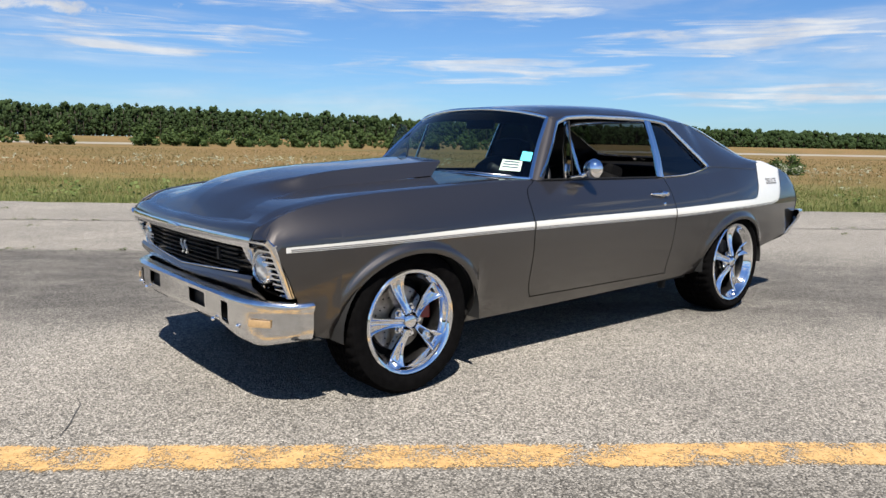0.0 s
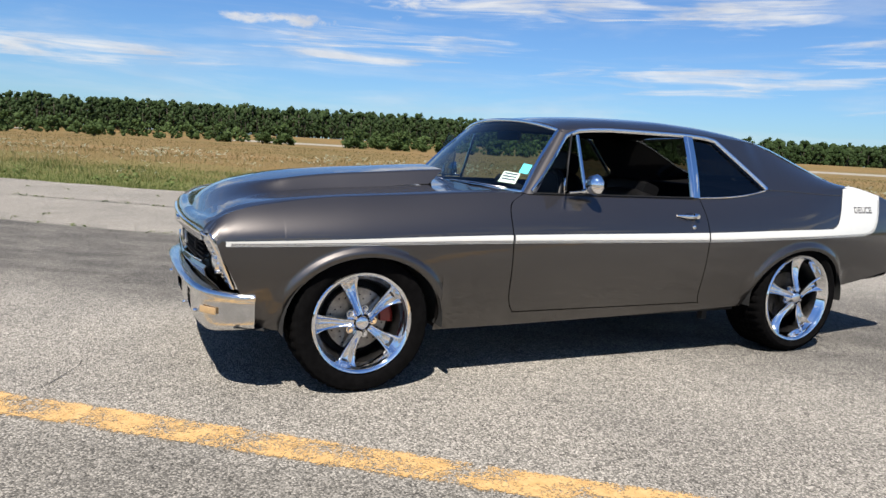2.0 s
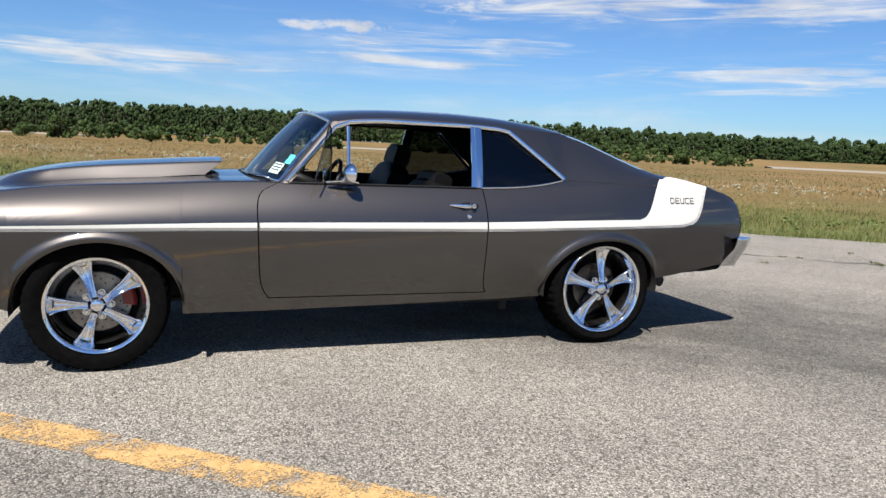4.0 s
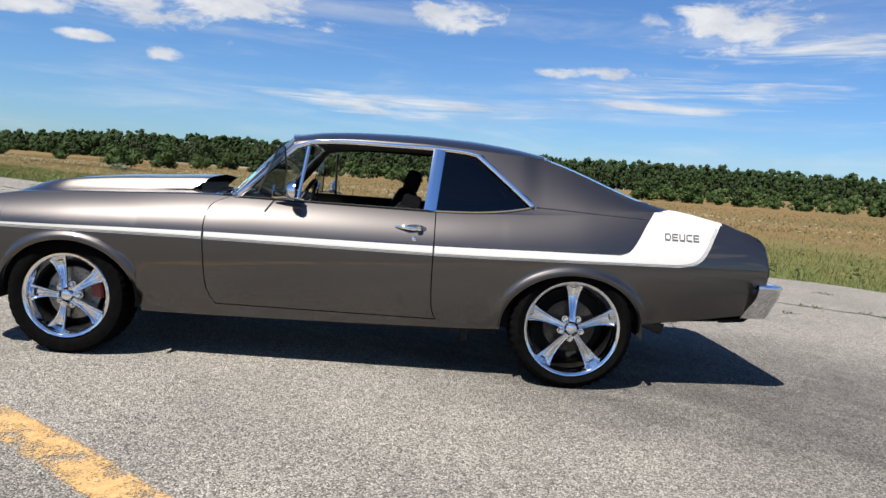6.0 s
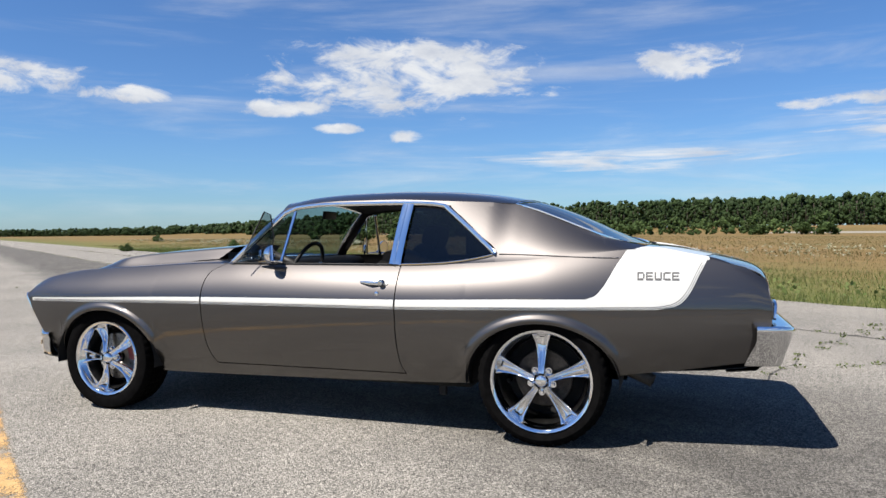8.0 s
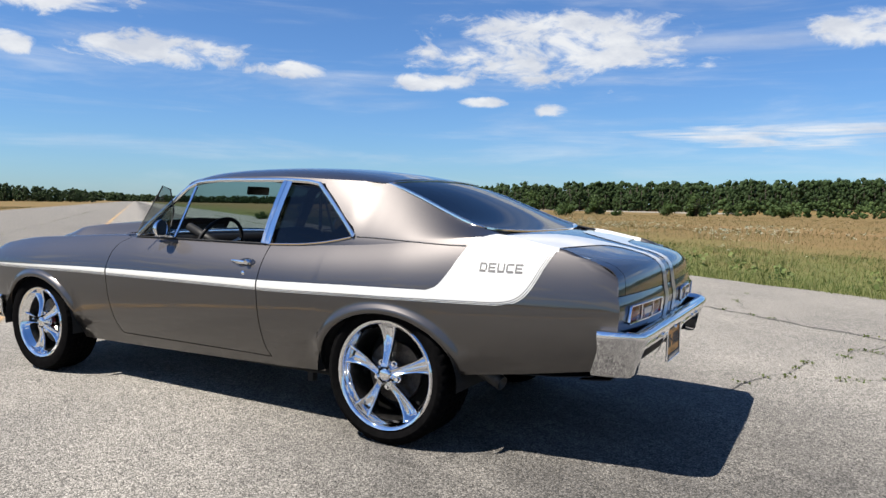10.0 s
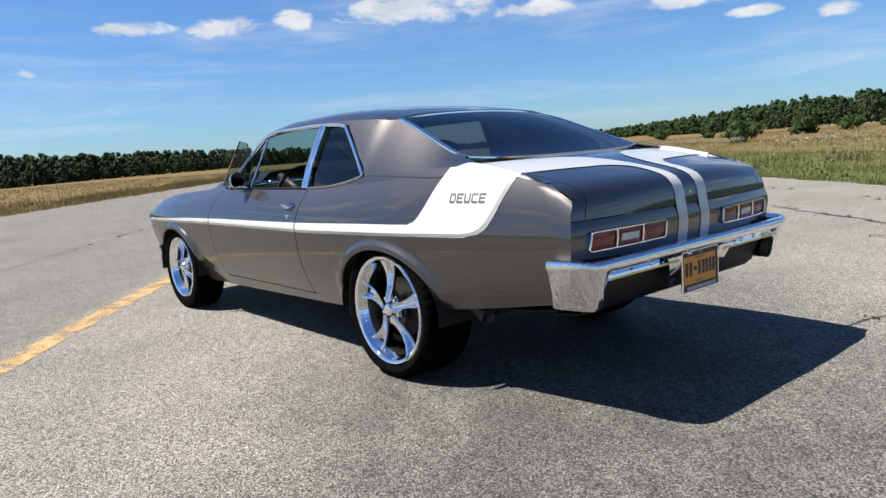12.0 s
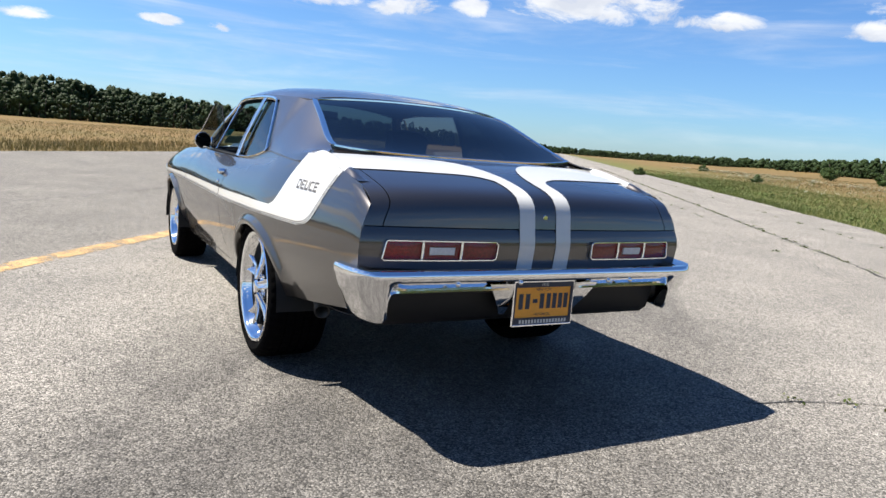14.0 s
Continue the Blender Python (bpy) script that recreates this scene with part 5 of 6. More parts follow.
# ---------------------------------------------------------------- the car: doors, mirror, vent windows
for i, d in enumerate(doors):
    sg = -1 if i == 0 else 1
    F = (lambda q: q) if i == 0 else mirror
    # handle: a blade with a round button; a flat black oval paints the dish's shade
    blade = [on_side(x, 0.846 - 0.002 * k, 0.022 - 0.016 * abs(k - 2) / 2) for k, x in enumerate(lin(0.388, 0.535, 5))]
    cup = [on_side(0.500 + 0.062 * math.cos(a), 0.842 + 0.020 * math.sin(a), 0.0025) for a in lin(0, 2 * math.pi, 25)[:-1]]
    part("handle_dish_shade", *F((cup, [tuple(range(24))])), GLOSSBLACK, d, "dark dished cup behind the handle", smooth=False, out_from=MID)
    hd = part("door_handle", *F(ribbon(blade, [0.004, 0.008, 0.010, 0.010, 0.008], 0.005, (0, 0, 1))), CHROME, d, "chrome door handle", auto=40)
    bx, bs, bz = on_side(0.520, 0.843, 0.0)
    part("handle_button", *F(lathe([(0.0, -0.034), (0.012, -0.033), (0.016, -0.028), (0.017, 0.004)], 20, at=(bx, bs, bz))), CHROME, hd, auto=40)
    lx, ls, lz = on_side(0.497, 0.784, 0.0)
    part("door_lock", *F(lathe([(0.0, -0.006), (0.008, -0.006), (0.012, -0.003), (0.013, 0.003)], 18, at=(lx, ls, lz))), CHROME, d, auto=40)
    # divider post and opened vent pane
    p0, p1 = on_cabin(-0.172, 0.950, -0.004), on_cabin(-0.150, 1.255, -0.004)
    part("vent_post", *F(ribbon([p0, p1], 0.009, 0.006, (1, 0, 0))), CHROME, d, "chrome vent window post", auto=40)
    pts = [Vector(p) for p in ((-0.375, -0.868, 0.968), (-0.268, -0.722, 0.958), (-0.256, -0.694, 1.10), (-0.265, -0.712, 1.235), (-0.283, -0.752, 1.255))]
    c = Vector((-0.312, -0.770, 0.965))
    vent = part("vent_pane", *F(([tuple(p) for p in pts], [tuple(range(len(pts)))])), VENTGLASS, d, "tinted vent pane swung open", smooth=False)
    vent.visible_shadow = False
    part("vent_frame", *F(tube([tuple(p) for p in pts], 0.0045, 6, closed=True)), BLACK, vent)
    part("vent_pivot", *F(joined(tube([tuple(c + Vector((0.0, 0.005, -0.02))), tuple(c + Vector((0.005, 0.005, 0.06)))], 0.009, 8))), CHROME, vent)

mx, ms, mz = -0.185, 0.820, 1.000
F_mirror = joined(
    lathe([(0.0, -0.040), (0.020, -0.038), (0.040, -0.026), (0.052, -0.008), (0.056, 0.006), (0.054, 0.010)], 28, axis="x"),)
mirror_ob = part("door_mirror", *F_mirror, CHROME, car, "round chrome door mirror", auto=40)
part("mirror_glass", *lathe([(0.0, 0.008), (0.053, 0.008)], 28, axis="x"), CHROME, mirror_ob, "mirror glass")
mirror_ob.matrix_basis = pose(mx, -ms - 0.030, mz, 0, 0, 14)
base = part("mirror_base", *joined(ribbon([(-0.30, -0.795, 0.953), (-0.24, -0.800, 0.960), (-0.16, -0.805, 0.958), (-0.13, -0.806, 0.953)], [0.004, 0.016, 0.018, 0.006], 0.006, (0, 1, 0)), tube([(-0.22, -0.802, 0.960), (-0.205, -0.825, 0.975), (-0.195, -0.845, 0.995)], [0.014, 0.010, 0.009], 10)), CHROME, car, "chrome mirror foot", auto=40)
far = part("door_mirror", *mirror(F_mirror), CHROME, car, "round chrome door mirror", auto=40)
far.matrix_basis = pose(mx, ms + 0.030, mz, 0, 0, -14)
part("mirror_glass", *lathe([(0.0, 0.008), (0.053, 0.008)], 28, axis="x"), CHROME, far, "mirror glass")
part("mirror_base", *mirror(joined(ribbon([(-0.30, -0.795, 0.953), (-0.24, -0.800, 0.960), (-0.16, -0.805, 0.958), (-0.13, -0.806, 0.953)], [0.004, 0.016, 0.018, 0.006], 0.006, (0, 1, 0)), tube([(-0.22, -0.802, 0.960), (-0.205, -0.825, 0.975), (-0.195, -0.845, 0.995)], [0.014, 0.010, 0.009], 10))), CHROME, car, "chrome mirror foot", auto=40)

# cowl, wipers, stickers
part("cowl", *sheet([[(x + 0.06 * (s / 0.72) ** 2, s, z) for x, z in ((-0.705, 0.950), (-0.69, 0.938), (-0.60, 0.940), (-0.56, 0.950))] for s in lin(-0.735, 0.735, 21)]), PAINT, car, out_from=(0, 0, 0), thick=0.004)
part("cowl_vent", *sheet([[(x + 0.06 * (s / 0.72) ** 2, s, z) for x, z in ((-0.688, 0.9435), (-0.625, 0.9445))] for s in lin(-0.60, 0.60, 17)]), BLACK, car)
for s0, s1 in ((-0.62, -0.12), (-0.02, 0.46)):
    w = part("wiper", *tube([screen_point(s0 / 0.72, 0.015), screen_point((s0 + s1) / 1.44, 0.03), screen_point(s1 / 0.72, 0.02)], 0.005, 6), SATIN, car, "thin wiper arm")
    w.matrix_basis = pose(-0.012, 0, 0.006)
part("wiper_pivot", *lathe([(0.0, 0.022), (0.012, 0.02), (0.016, 0.0)], 14, axis="z", at=(-0.60, -0.40, 0.948)), CHROME, car)
STICKER = material("pale green sticker", (0.40, 0.50, 0.42), 0.5, vary=0.08, scale=80)
STICKER2 = material("blue sticker", (0.08, 0.50, 0.58), 0.5, vary=0.08, scale=80)


def sticker(u0, u1, v0, v1, mat, name, label):
    grid = [[Vector(screen_point(u, v)) + Vector((-0.004, 0, 0.002)) for v in (v0, v1)] for u in lin(u0, u1, 4)]
    return part(name, *sheet(grid), mat, car, label)


st = sticker(-0.91, -0.735, 0.10, 0.26, STICKER, "inspection_sticker", "pale green inspection sticker")
for k in range(3):
    v0 = 0.145 + 0.04 * k
    part("sticker_bar", *sheet([[Vector(screen_point(u, v)) + Vector((-0.005, 0, 0.003)) for v in (v0, v0 + 0.015)] for u in (-0.89, -0.755)]), SATIN, st)
sticker(-0.975, -0.885, 0.27, 0.41, STICKER2, "registration_sticker", "blue registration sticker")

# ---------------------------------------------------------------- the car: cabin
part("headliner", *sheet([[tuple(Vector(roof_point(x, k)) - Vector((0, 0, 0.022))) for k in lin(-0.98, 0.98, 15)] for x in lin(-0.28, 1.14, 12)]), VINYL, car)
part("dashboard", *sheet([[(x + 0.05 * (s / 0.7) ** 2, s, z) for x, z in ((-0.62, 0.935), (-0.50, 0.945), (-0.38, 0.935), (-0.345, 0.90), (-0.36, 0.80), (-0.42, 0.68))] for s in lin(-0.72, 0.72, 15)]), VINYL, car)
both("door_card", sheet([[(x, -0.735 + (0.02 if z > 0.9 else 0), z) for z in (0.32, 0.60, 0.90, 0.942)] for x in lin(-0.60, 1.16, 10)]), VINYL, car)
part("cabin_floor", *box(-0.70, 1.22, -0.73, 0.73, 0.30, 0.32), VINYL, car, smooth=False)


def bucket(sign):
    """A front bucket seat, low-backed on the driver's side."""
    def cushion(cx, cy, cz, lx, ly, lz, tilt):
        ring = []
        for a in lin(0, 1, 9):
            for_row = []
            h = lz * (1 - (2 * a - 1) ** 4 * 0.25)
            for t in lin(0, 2 * math.pi, 25):
                c, s = math.cos(t), math.sin(t)
                p = Vector((math.copysign(abs(c) ** 0.45, c) * lx, 0, math.copysign(abs(s) ** 0.45, s) * h))
                for_row.append(tuple(Matrix.Rotation(radians(tilt), 3, "Y") @ p + Vector((cx, cy + ly * (2 * a - 1), cz))))
            ring.append(for_row)
        v, f = sheet(ring)
        n = 25
        return v, f + [tuple(range(n - 1)), tuple(range(8 * n + n - 2, 8 * n - 1, -1))]
    y = sign * 0.37
    seat = part("seat", *cushion(0.05, y, 0.47, 0.27, 0.25, 0.10, -6), VINYL, car, "black vinyl bucket seat", auto=60)
    if sign > 0:
        part("backrest", *cushion(0.335, y, 0.78, 0.085, 0.245, 0.27, 16), VINYL, seat, auto=60)
        part("headrest", *cushion(0.43, y, 1.085, 0.055, 0.13, 0.085, 16), VINYL, seat, auto=60)
    else:
        part("backrest", *cushion(0.375, y, 0.73, 0.085, 0.245, 0.24, 17), VINYL, seat, auto=60)
        part("backrest_top", *cushion(0.452, y, 0.960, 0.055, 0.175, 0.055, 17), VINYL, seat, auto=60)
    return cushion


cushion = bucket(-1)
bucket(1)
part("rear_seat", *cushion(0.85, 0, 0.50, 0.25, 0.64, 0.11, -8), VINYL, car, "black vinyl rear bench", auto=60)
part("rear_backrest", *cushion(1.12, 0, 0.76, 0.09, 0.66, 0.24, 22), VINYL, car, auto=60)
part("parcel_shelf", *sheet([[(x, s, z) for x, z in ((1.17, 0.945), (1.55, 0.975), (1.93, 1.005))] for s in lin(-0.66, 0.66, 5)]), VINYL, car)
sw = part("steering_wheel", *tube([(0.0, 0.185 * math.cos(a), 0.185 * math.sin(a)) for a in lin(0, 2 * math.pi, 33)[:-1]], 0.013, 8, closed=True), BLACK, car, "black steering wheel")
part("steering_spoke", *joined(*[tube([(0.03, 0, 0), (0.0, 0.18 * math.cos(a), 0.18 * math.sin(a))], 0.010, 6) for a in (0.25, math.pi - 0.25, -math.pi / 2)]), SATIN, sw)
part("steering_column", *tube([(0.03, 0, 0), (-0.30, 0, 0)], 0.028, 12), BLACK, sw)
sw.matrix_basis = pose(-0.215, -0.37, 0.885, 0, 22, 0)
im = part("inside_mirror", *joined(box(-0.012, 0.012, -0.11, 0.11, -0.028, 0.028)), BLACK, car, "black inside mirror", bevel=0.008)
im.matrix_basis = pose(-0.23, 0, 1.245, 0, 8, 6)
part("shift_lever", *joined(tube([(-0.14, 0, 0.40), (-0.10, 0, 0.66)], 0.008, 8), lathe([(0, 0.03), (0.018, 0.02), (0.022, 0), (0.012, -0.02)], 12, axis="z", at=(-0.098, 0, 0.68))), SATIN, car)

# ---------------------------------------------------------------- plants and distance
def leaf_material(name, c1, c2, c3, rough=0.7):
    m = bpy.data.materials.new(name)
    m.use_nodes = True
    t = m.node_tree
    b = t.nodes["Principled BSDF"]
    geo = t.nodes.new("ShaderNodeNewGeometry")
    tone = ramp_node(t, geo.outputs["Random Per Island"], (0.0, c1), (0.5, c2), (1.0, c3))
    co = t.nodes.new("ShaderNodeTexCoord").outputs["Object"]
    patchy = ramp_node(t, noise_node(t, co, 0.09, 5, 0.6), (0.3, (0.72, 0.75, 0.70)), (0.7, (1.2, 1.15, 1.1)))
    t.links.new(mix_node(t, 1.0, tone, patchy, "MULTIPLY"), b.inputs["Base Color"])
    b.inputs["Roughness"].default_value = rough
    b.inputs["Specular IOR Level"].default_value = 0.2
    # light passing through the leaf
    thin = t.nodes.new("ShaderNodeBsdfTranslucent")
    both_ways = t.nodes.new("ShaderNodeMixShader")
    both_ways.inputs[0].default_value = 0.3
    t.links.new(b.inputs["Base Color"].links[0].from_socket, thin.inputs["Color"])
    t.links.new(b.outputs[0], both_ways.inputs[1])
    t.links.new(thin.outputs[0], both_ways.inputs[2])
    t.links.new(both_ways.outputs[0], t.nodes["Material Output"].inputs["Surface"])
    return m


WOOD_LEAF = leaf_material("woodland foliage", (0.017, 0.032, 0.009), (0.025, 0.046, 0.013), (0.035, 0.060, 0.018))
BUSH_LEAF = leaf_material("bush foliage", (0.034, 0.058, 0.017), (0.046, 0.076, 0.022), (0.060, 0.094, 0.028))
BARK = material("bark", (0.035, 0.027, 0.020), 0.9, vary=0.3, scale=6)
GRASS_GREEN = leaf_material("green grass", (0.055, 0.085, 0.022), (0.085, 0.115, 0.032), (0.125, 0.128, 0.046))
GRASS_TAN = leaf_material("dry grass", (0.078, 0.071, 0.026), (0.108, 0.090, 0.036), (0.146, 0.114, 0.049))
PETAL = leaf_material("white flower heads", (0.24, 0.28, 0.20), (0.33, 0.36, 0.28), (0.42, 0.44, 0.37))
STEM = leaf_material("weed leaves", (0.075, 0.105, 0.032), (0.11, 0.145, 0.048), (0.15, 0.185, 0.07))


def heap(name, verts, size, mat, label, category, kind="stuff", parent=None):
    """One mesh of loose polygons of `size` corners, from an array of n*size points."""
    n = len(verts) // size
    me = bpy.data.meshes.new(name)
    me.vertices.add(len(verts))
    me.vertices.foreach_set("co", np.asarray(verts, np.float32).ravel())
    me.loops.add(len(verts))
    me.loops.foreach_set("vertex_index", np.arange(len(verts), dtype=np.int32))
    me.polygons.add(n)
    me.polygons.foreach_set("loop_start", np.arange(0, n * size, size, dtype=np.int32))
    me.polygons.foreach_set("loop_total", np.full(n, size, dtype=np.int32))
    me.update()
    me.validate()
    me.materials.append(mat)
    ob = new(name, me)
    if parent:
        ob.parent = parent
        return ob
    return tagged(ob, label, category, kind=kind)


def leaf_quads(rng, centres, sizes, flat=0.5):
    """A small, randomly turned quad at every centre."""
    n = len(centres)
    a = rng.normal(size=(n, 3)); a[:, 2] *= flat
    a /= np.linalg.norm(a, axis=1)[:, None]
    b = np.cross(a, rng.normal(size=(n, 3)))
    b /= np.linalg.norm(b, axis=1)[:, None]
    s = sizes[:, None]
    k = rng.uniform(0.6, 1.0, (n, 1))
    return np.stack([centres - a * s - b * s * k * 0.4, centres + a * s * 0.3 - b * s * k, centres + a * s + b * s * 0.4 * k, centres - a * s * 0.3 + b * s * k], 1).reshape(-1, 3)


def ball():
    bm = bmesh.new()
    bmesh.ops.create_icosphere(bm, subdivisions=1, radius=1.0)
    v = np.array([tuple(p.co) for p in bm.verts])
    f = np.array([[p.index for p in q.verts] for q in bm.faces])
    bm.free()
    return v, f


BALL = ball()


def clump(rng, centre, radius):
    """Triangles of a rough, knobbly mass of foliage."""
    v = BALL[0] * (radius * rng.uniform(0.70, 1.12, (len(BALL[0]), 1))) * [0.9, 0.9, 0.95] + centre
    return v[BALL[1]].reshape(-1, 3)


def crown_points(rng, n, radius, low, high, lobes, masses=None, sizes=(0.34, 0.58)):
    """Points in the shells of several lobes; masses gathers a solid clump for each lobe."""
    out = []
    for _ in range(lobes):
        u, a = rng.uniform(0, 1), rng.uniform(0, 2 * math.pi)
        q = radius * 0.78 * math.sqrt(rng.uniform(0.15, 1)) * (1 - u ** 2.4) ** 0.5
        r = radius * rng.uniform(*sizes)
        c = np.array([q * math.cos(a), q * math.sin(a), low + 0.08 * (high - low) + u * max(0.1, (high - low) * 0.92 - r * 0.7)])
        if masses is not None:
            masses.append(clump(rng, c, r * 0.74))
        d = rng.normal(size=(n // lobes, 3))
        d /= np.linalg.norm(d, axis=1)[:, None]
        out.append(c + d * r * rng.uniform(0.5, 1.06, (n // lobes, 1)) * [1, 1, 0.85])
    p = np.concatenate(out)
    p[:, 2] = np.clip(p[:, 2], low * 0.6, None)
    return p


woods_el = spline((-20, 0.9), (5, 1.1), (18, 1.30), (28, 1.70), (47, 2.05), (58, 2.35), (73, 2.55), (85, 2.45), (103, 2.2), (112, 2.0), (120, 1.35), (127, 0.80), (133, 0.58), (140, 0.50), (146, 0.70))
rng = np.random.default_rng(5)
leaves, masses, trunks = [], [], ([], [])


def add_tree(x, y, h, r, n, lobes, size):
    mine = []
    foot_z = field_rise(x * OUT.x + y * OUT.y) - 0.3
    h -= foot_z
    c = crown_points(rng, n, r, h * 0.04, h, lobes, mine, (0.20, 0.40))
    c += [x, y, foot_z]
    masses.append(np.concatenate(mine) + [x, y, foot_z])
    leaves.append(leaf_quads(rng, c, rng.uniform(0.5, 1.0, len(c)) * size))
    v, f = tube([(x, y, foot_z - 0.1), (x + 0.1, y, foot_z + h * 0.5), (x, y + 0.1, foot_z + h * 0.8)], [0.035 * h * 0.6, 0.02 * h * 0.6, 0.01 * h], 5)
    k = len(trunks[0])
    trunks[0].extend(v)
    trunks[1].extend(tuple(i + k for i in q) for q in f)


for az in np.arange(-20, 146, 0.52):
    el = woods_el(az) * (1 + 0.045 * math.sin(az * 2.3) * math.sin(az * 0.9 + 1) + 0.03 * math.sin(az * 6.1))
    d0 = min(900, max(225, 12.0 / math.tan(radians(el))))
    for row in range(7):
        a = radians(az + rng.uniform(-0.6, 0.6))
        d = d0 + row * 5 + rng.uniform(-3, 3)
        h = (math.tan(radians(el)) * d + 1.1) * (rng.uniform(0.86, 1.06) if row > 2 else rng.uniform(0.56, 0.74) + 0.11 * row)
        add_tree(d * math.cos(a), d * math.sin(a), h, h * rng.uniform(0.22, 0.32) * min(2.6, d / 240), 300, 18, 0.014 * h)
left_el = spline((146, 0.80), (152, 1.15), (160, 1.5), (167.5, 1.75), (171.6, 2.0), (175.5, 2.2), (179, 2.4), (182.5, 2.6), (190, 2.7), (200, 2.4), (205, 1.4), (340, 1.0))
for az in np.concatenate([np.arange(146, 200, 0.5), np.arange(200, 340, 2.2)]):
    el = left_el(az)
    d0 = 130 if az < 200 else 350
    if az < 172:
        d0 = 130 + (172 - az) * 9
    broad = 1 if az < 200 else 2.4
    for row in range(7):
        a = radians(az + rng.uniform(-0.5, 0.5))
        d = d0 + row * 4 + rng.uniform(-3, 3)
        h = (math.tan(radians(el)) * d + 1.1) * (rng.uniform(0.78, 1.05) if row > 2 else rng.uniform(0.40, 0.68) + 0.12 * row)
        add_tree(d * math.cos(a), d * math.sin(a), h, h * rng.uniform(0.34, 0.48) * broad, 420 if az < 200 else 100, 22 if az < 200 else 12, 0.016 * h)
edge_leaves, edge_masses = [], []
for az0, az1 in ((46, 73.4), (81.3, 97.2)):
    for az in np.arange(az0, az1, 0.36):
        a, d = radians(az + rng.uniform(-0.3, 0.3)), rng.uniform(162, 176)
        h = rng.uniform(2.3, 4.6)
        mine = []
        c = crown_points(rng, 320, h * rng.uniform(0.45, 0.7), 0.05, h, 14, mine, (0.20, 0.38))
        at = np.array([d * math.cos(a), d * math.sin(a), 0])
        edge_leaves.append(leaf_quads(rng, c + at, rng.uniform(0.5, 1.0, len(c)) * 0.10))
        low_mass = np.concatenate(mine)
        low_mass[:, 2] = np.clip(low_mass[:, 2], 0, None)
        edge_masses.append(low_mass + at)
heap("thicket_masses", np.concatenate(edge_masses), 3, BUSH_LEAF, "inner foliage of the bushy thicket before the woods", "bushes")
heap("thicket", np.concatenate(edge_leaves), 4, BUSH_LEAF, "fresh green bushy thicket before the distant woods", "bushes")
heap("wood_masses", np.concatenate(masses), 3, WOOD_LEAF, "deep green inner foliage of the distant woods", "trees")
heap("woods", np.concatenate(leaves), 4, WOOD_LEAF, "dense green mixed woods along the edge of the airfield", "trees")
tagged(part("woods_trunks", trunks[0], trunks[1], BARK), "brown trunks standing in the distant woods", "tree trunks", kind="stuff")


# bushes standing alone on the field: three shapes, copied
def bush(kind_seed, height, spread):
    g = np.random.default_rng(kind_seed)
    ob = new("bush")
    limbs = []
    for k in range(6):
        a = g.uniform(0, 6.28)
        top = (spread * 0.35 * math.cos(a), spread * 0.35 * math.sin(a), height * g.uniform(0.5, 0.8))
        limbs.append(tube([(0.04 * math.cos(a), 0.04 * math.sin(a), -0.05), (top[0] * 0.4, top[1] * 0.4, top[2] * 0.5), top], [0.05, 0.03, 0.012], 5))
    part("stems", *joined(*limbs), BARK, ob)
    inner = []
    c = crown_points(g, 1100, spread * 0.55, 0.05, height, 9, inner)
    inner = np.concatenate(inner)
    inner[:, 2] = np.clip(inner[:, 2], 0.0, None)
    heap("inner_crown", inner, 3, BUSH_LEAF, "", "", parent=ob)
    heap("crown", leaf_quads(g, c, g.uniform(0.05, 0.10, len(c)) * height * 0.6), 4, BUSH_LEAF, "", "", parent=ob)
    return tagged(ob, "rounded dark green bush standing in dry grass", "bush", "bushes on the field")


kinds = [bush(11, 2.4, 3.0), bush(12, 1.6, 2.2), bush(13, 3.0, 3.2)]
spots = [(114.6, 62, 1.0, 0), (125.2, 60, 0.5, 1), (21.3, 34, 0.72, 1), (111.0, 95, 1.2, 2), (108.5, 110, 1.1, 0),
         (118.0, 120, 1.0, 2), (104.5, 125, 0.9, 1), (92.4, 135, 1.2, 0), (88.0, 150, 0.8, 1), (83.5, 150, 1.4, 2), (80.2, 152, 1.3, 0), (78.8, 150, 1.6, 2),
         (73.0, 150, 1.6, 2), (71.0, 152, 1.5, 0), (69.2, 150, 1.6, 2), (67.4, 154, 1.4, 0), (65.5, 150, 1.5, 2), (63.4, 155, 1.3, 0), (61.2, 158, 1.5, 2), (58.8, 155, 1.4, 0), (56.5, 160, 1.5, 2), (54.0, 160, 1.3, 0),
         (50.5, 165, 1.4, 2), (47.5, 165, 1.3, 0), (98.6, 140, 1.5, 2), (100.8, 142, 1.3, 0), (106.3, 150, 1.4, 2), (121.8, 140, 1.2, 0), (130.5, 120, 0.8, 1), (133.8, 48, 0.42, 1)]
used = [0, 0, 0]
for az, d, k, kind in spots:
    if used[kind]:
        copy_thing(kinds[kind], pose(d * math.cos(radians(az)), d * math.sin(radians(az)), -0.03, 0, 0, az * 7)).scale = (k, k, k * 0.95)
    else:
        kinds[kind].matrix_basis = pose(d * math.cos(radians(az)), d * math.sin(radians(az)), -0.03, 0, 0, az * 7)
        kinds[kind].scale = (k, k, k * 0.95)
        used[kind] = 1

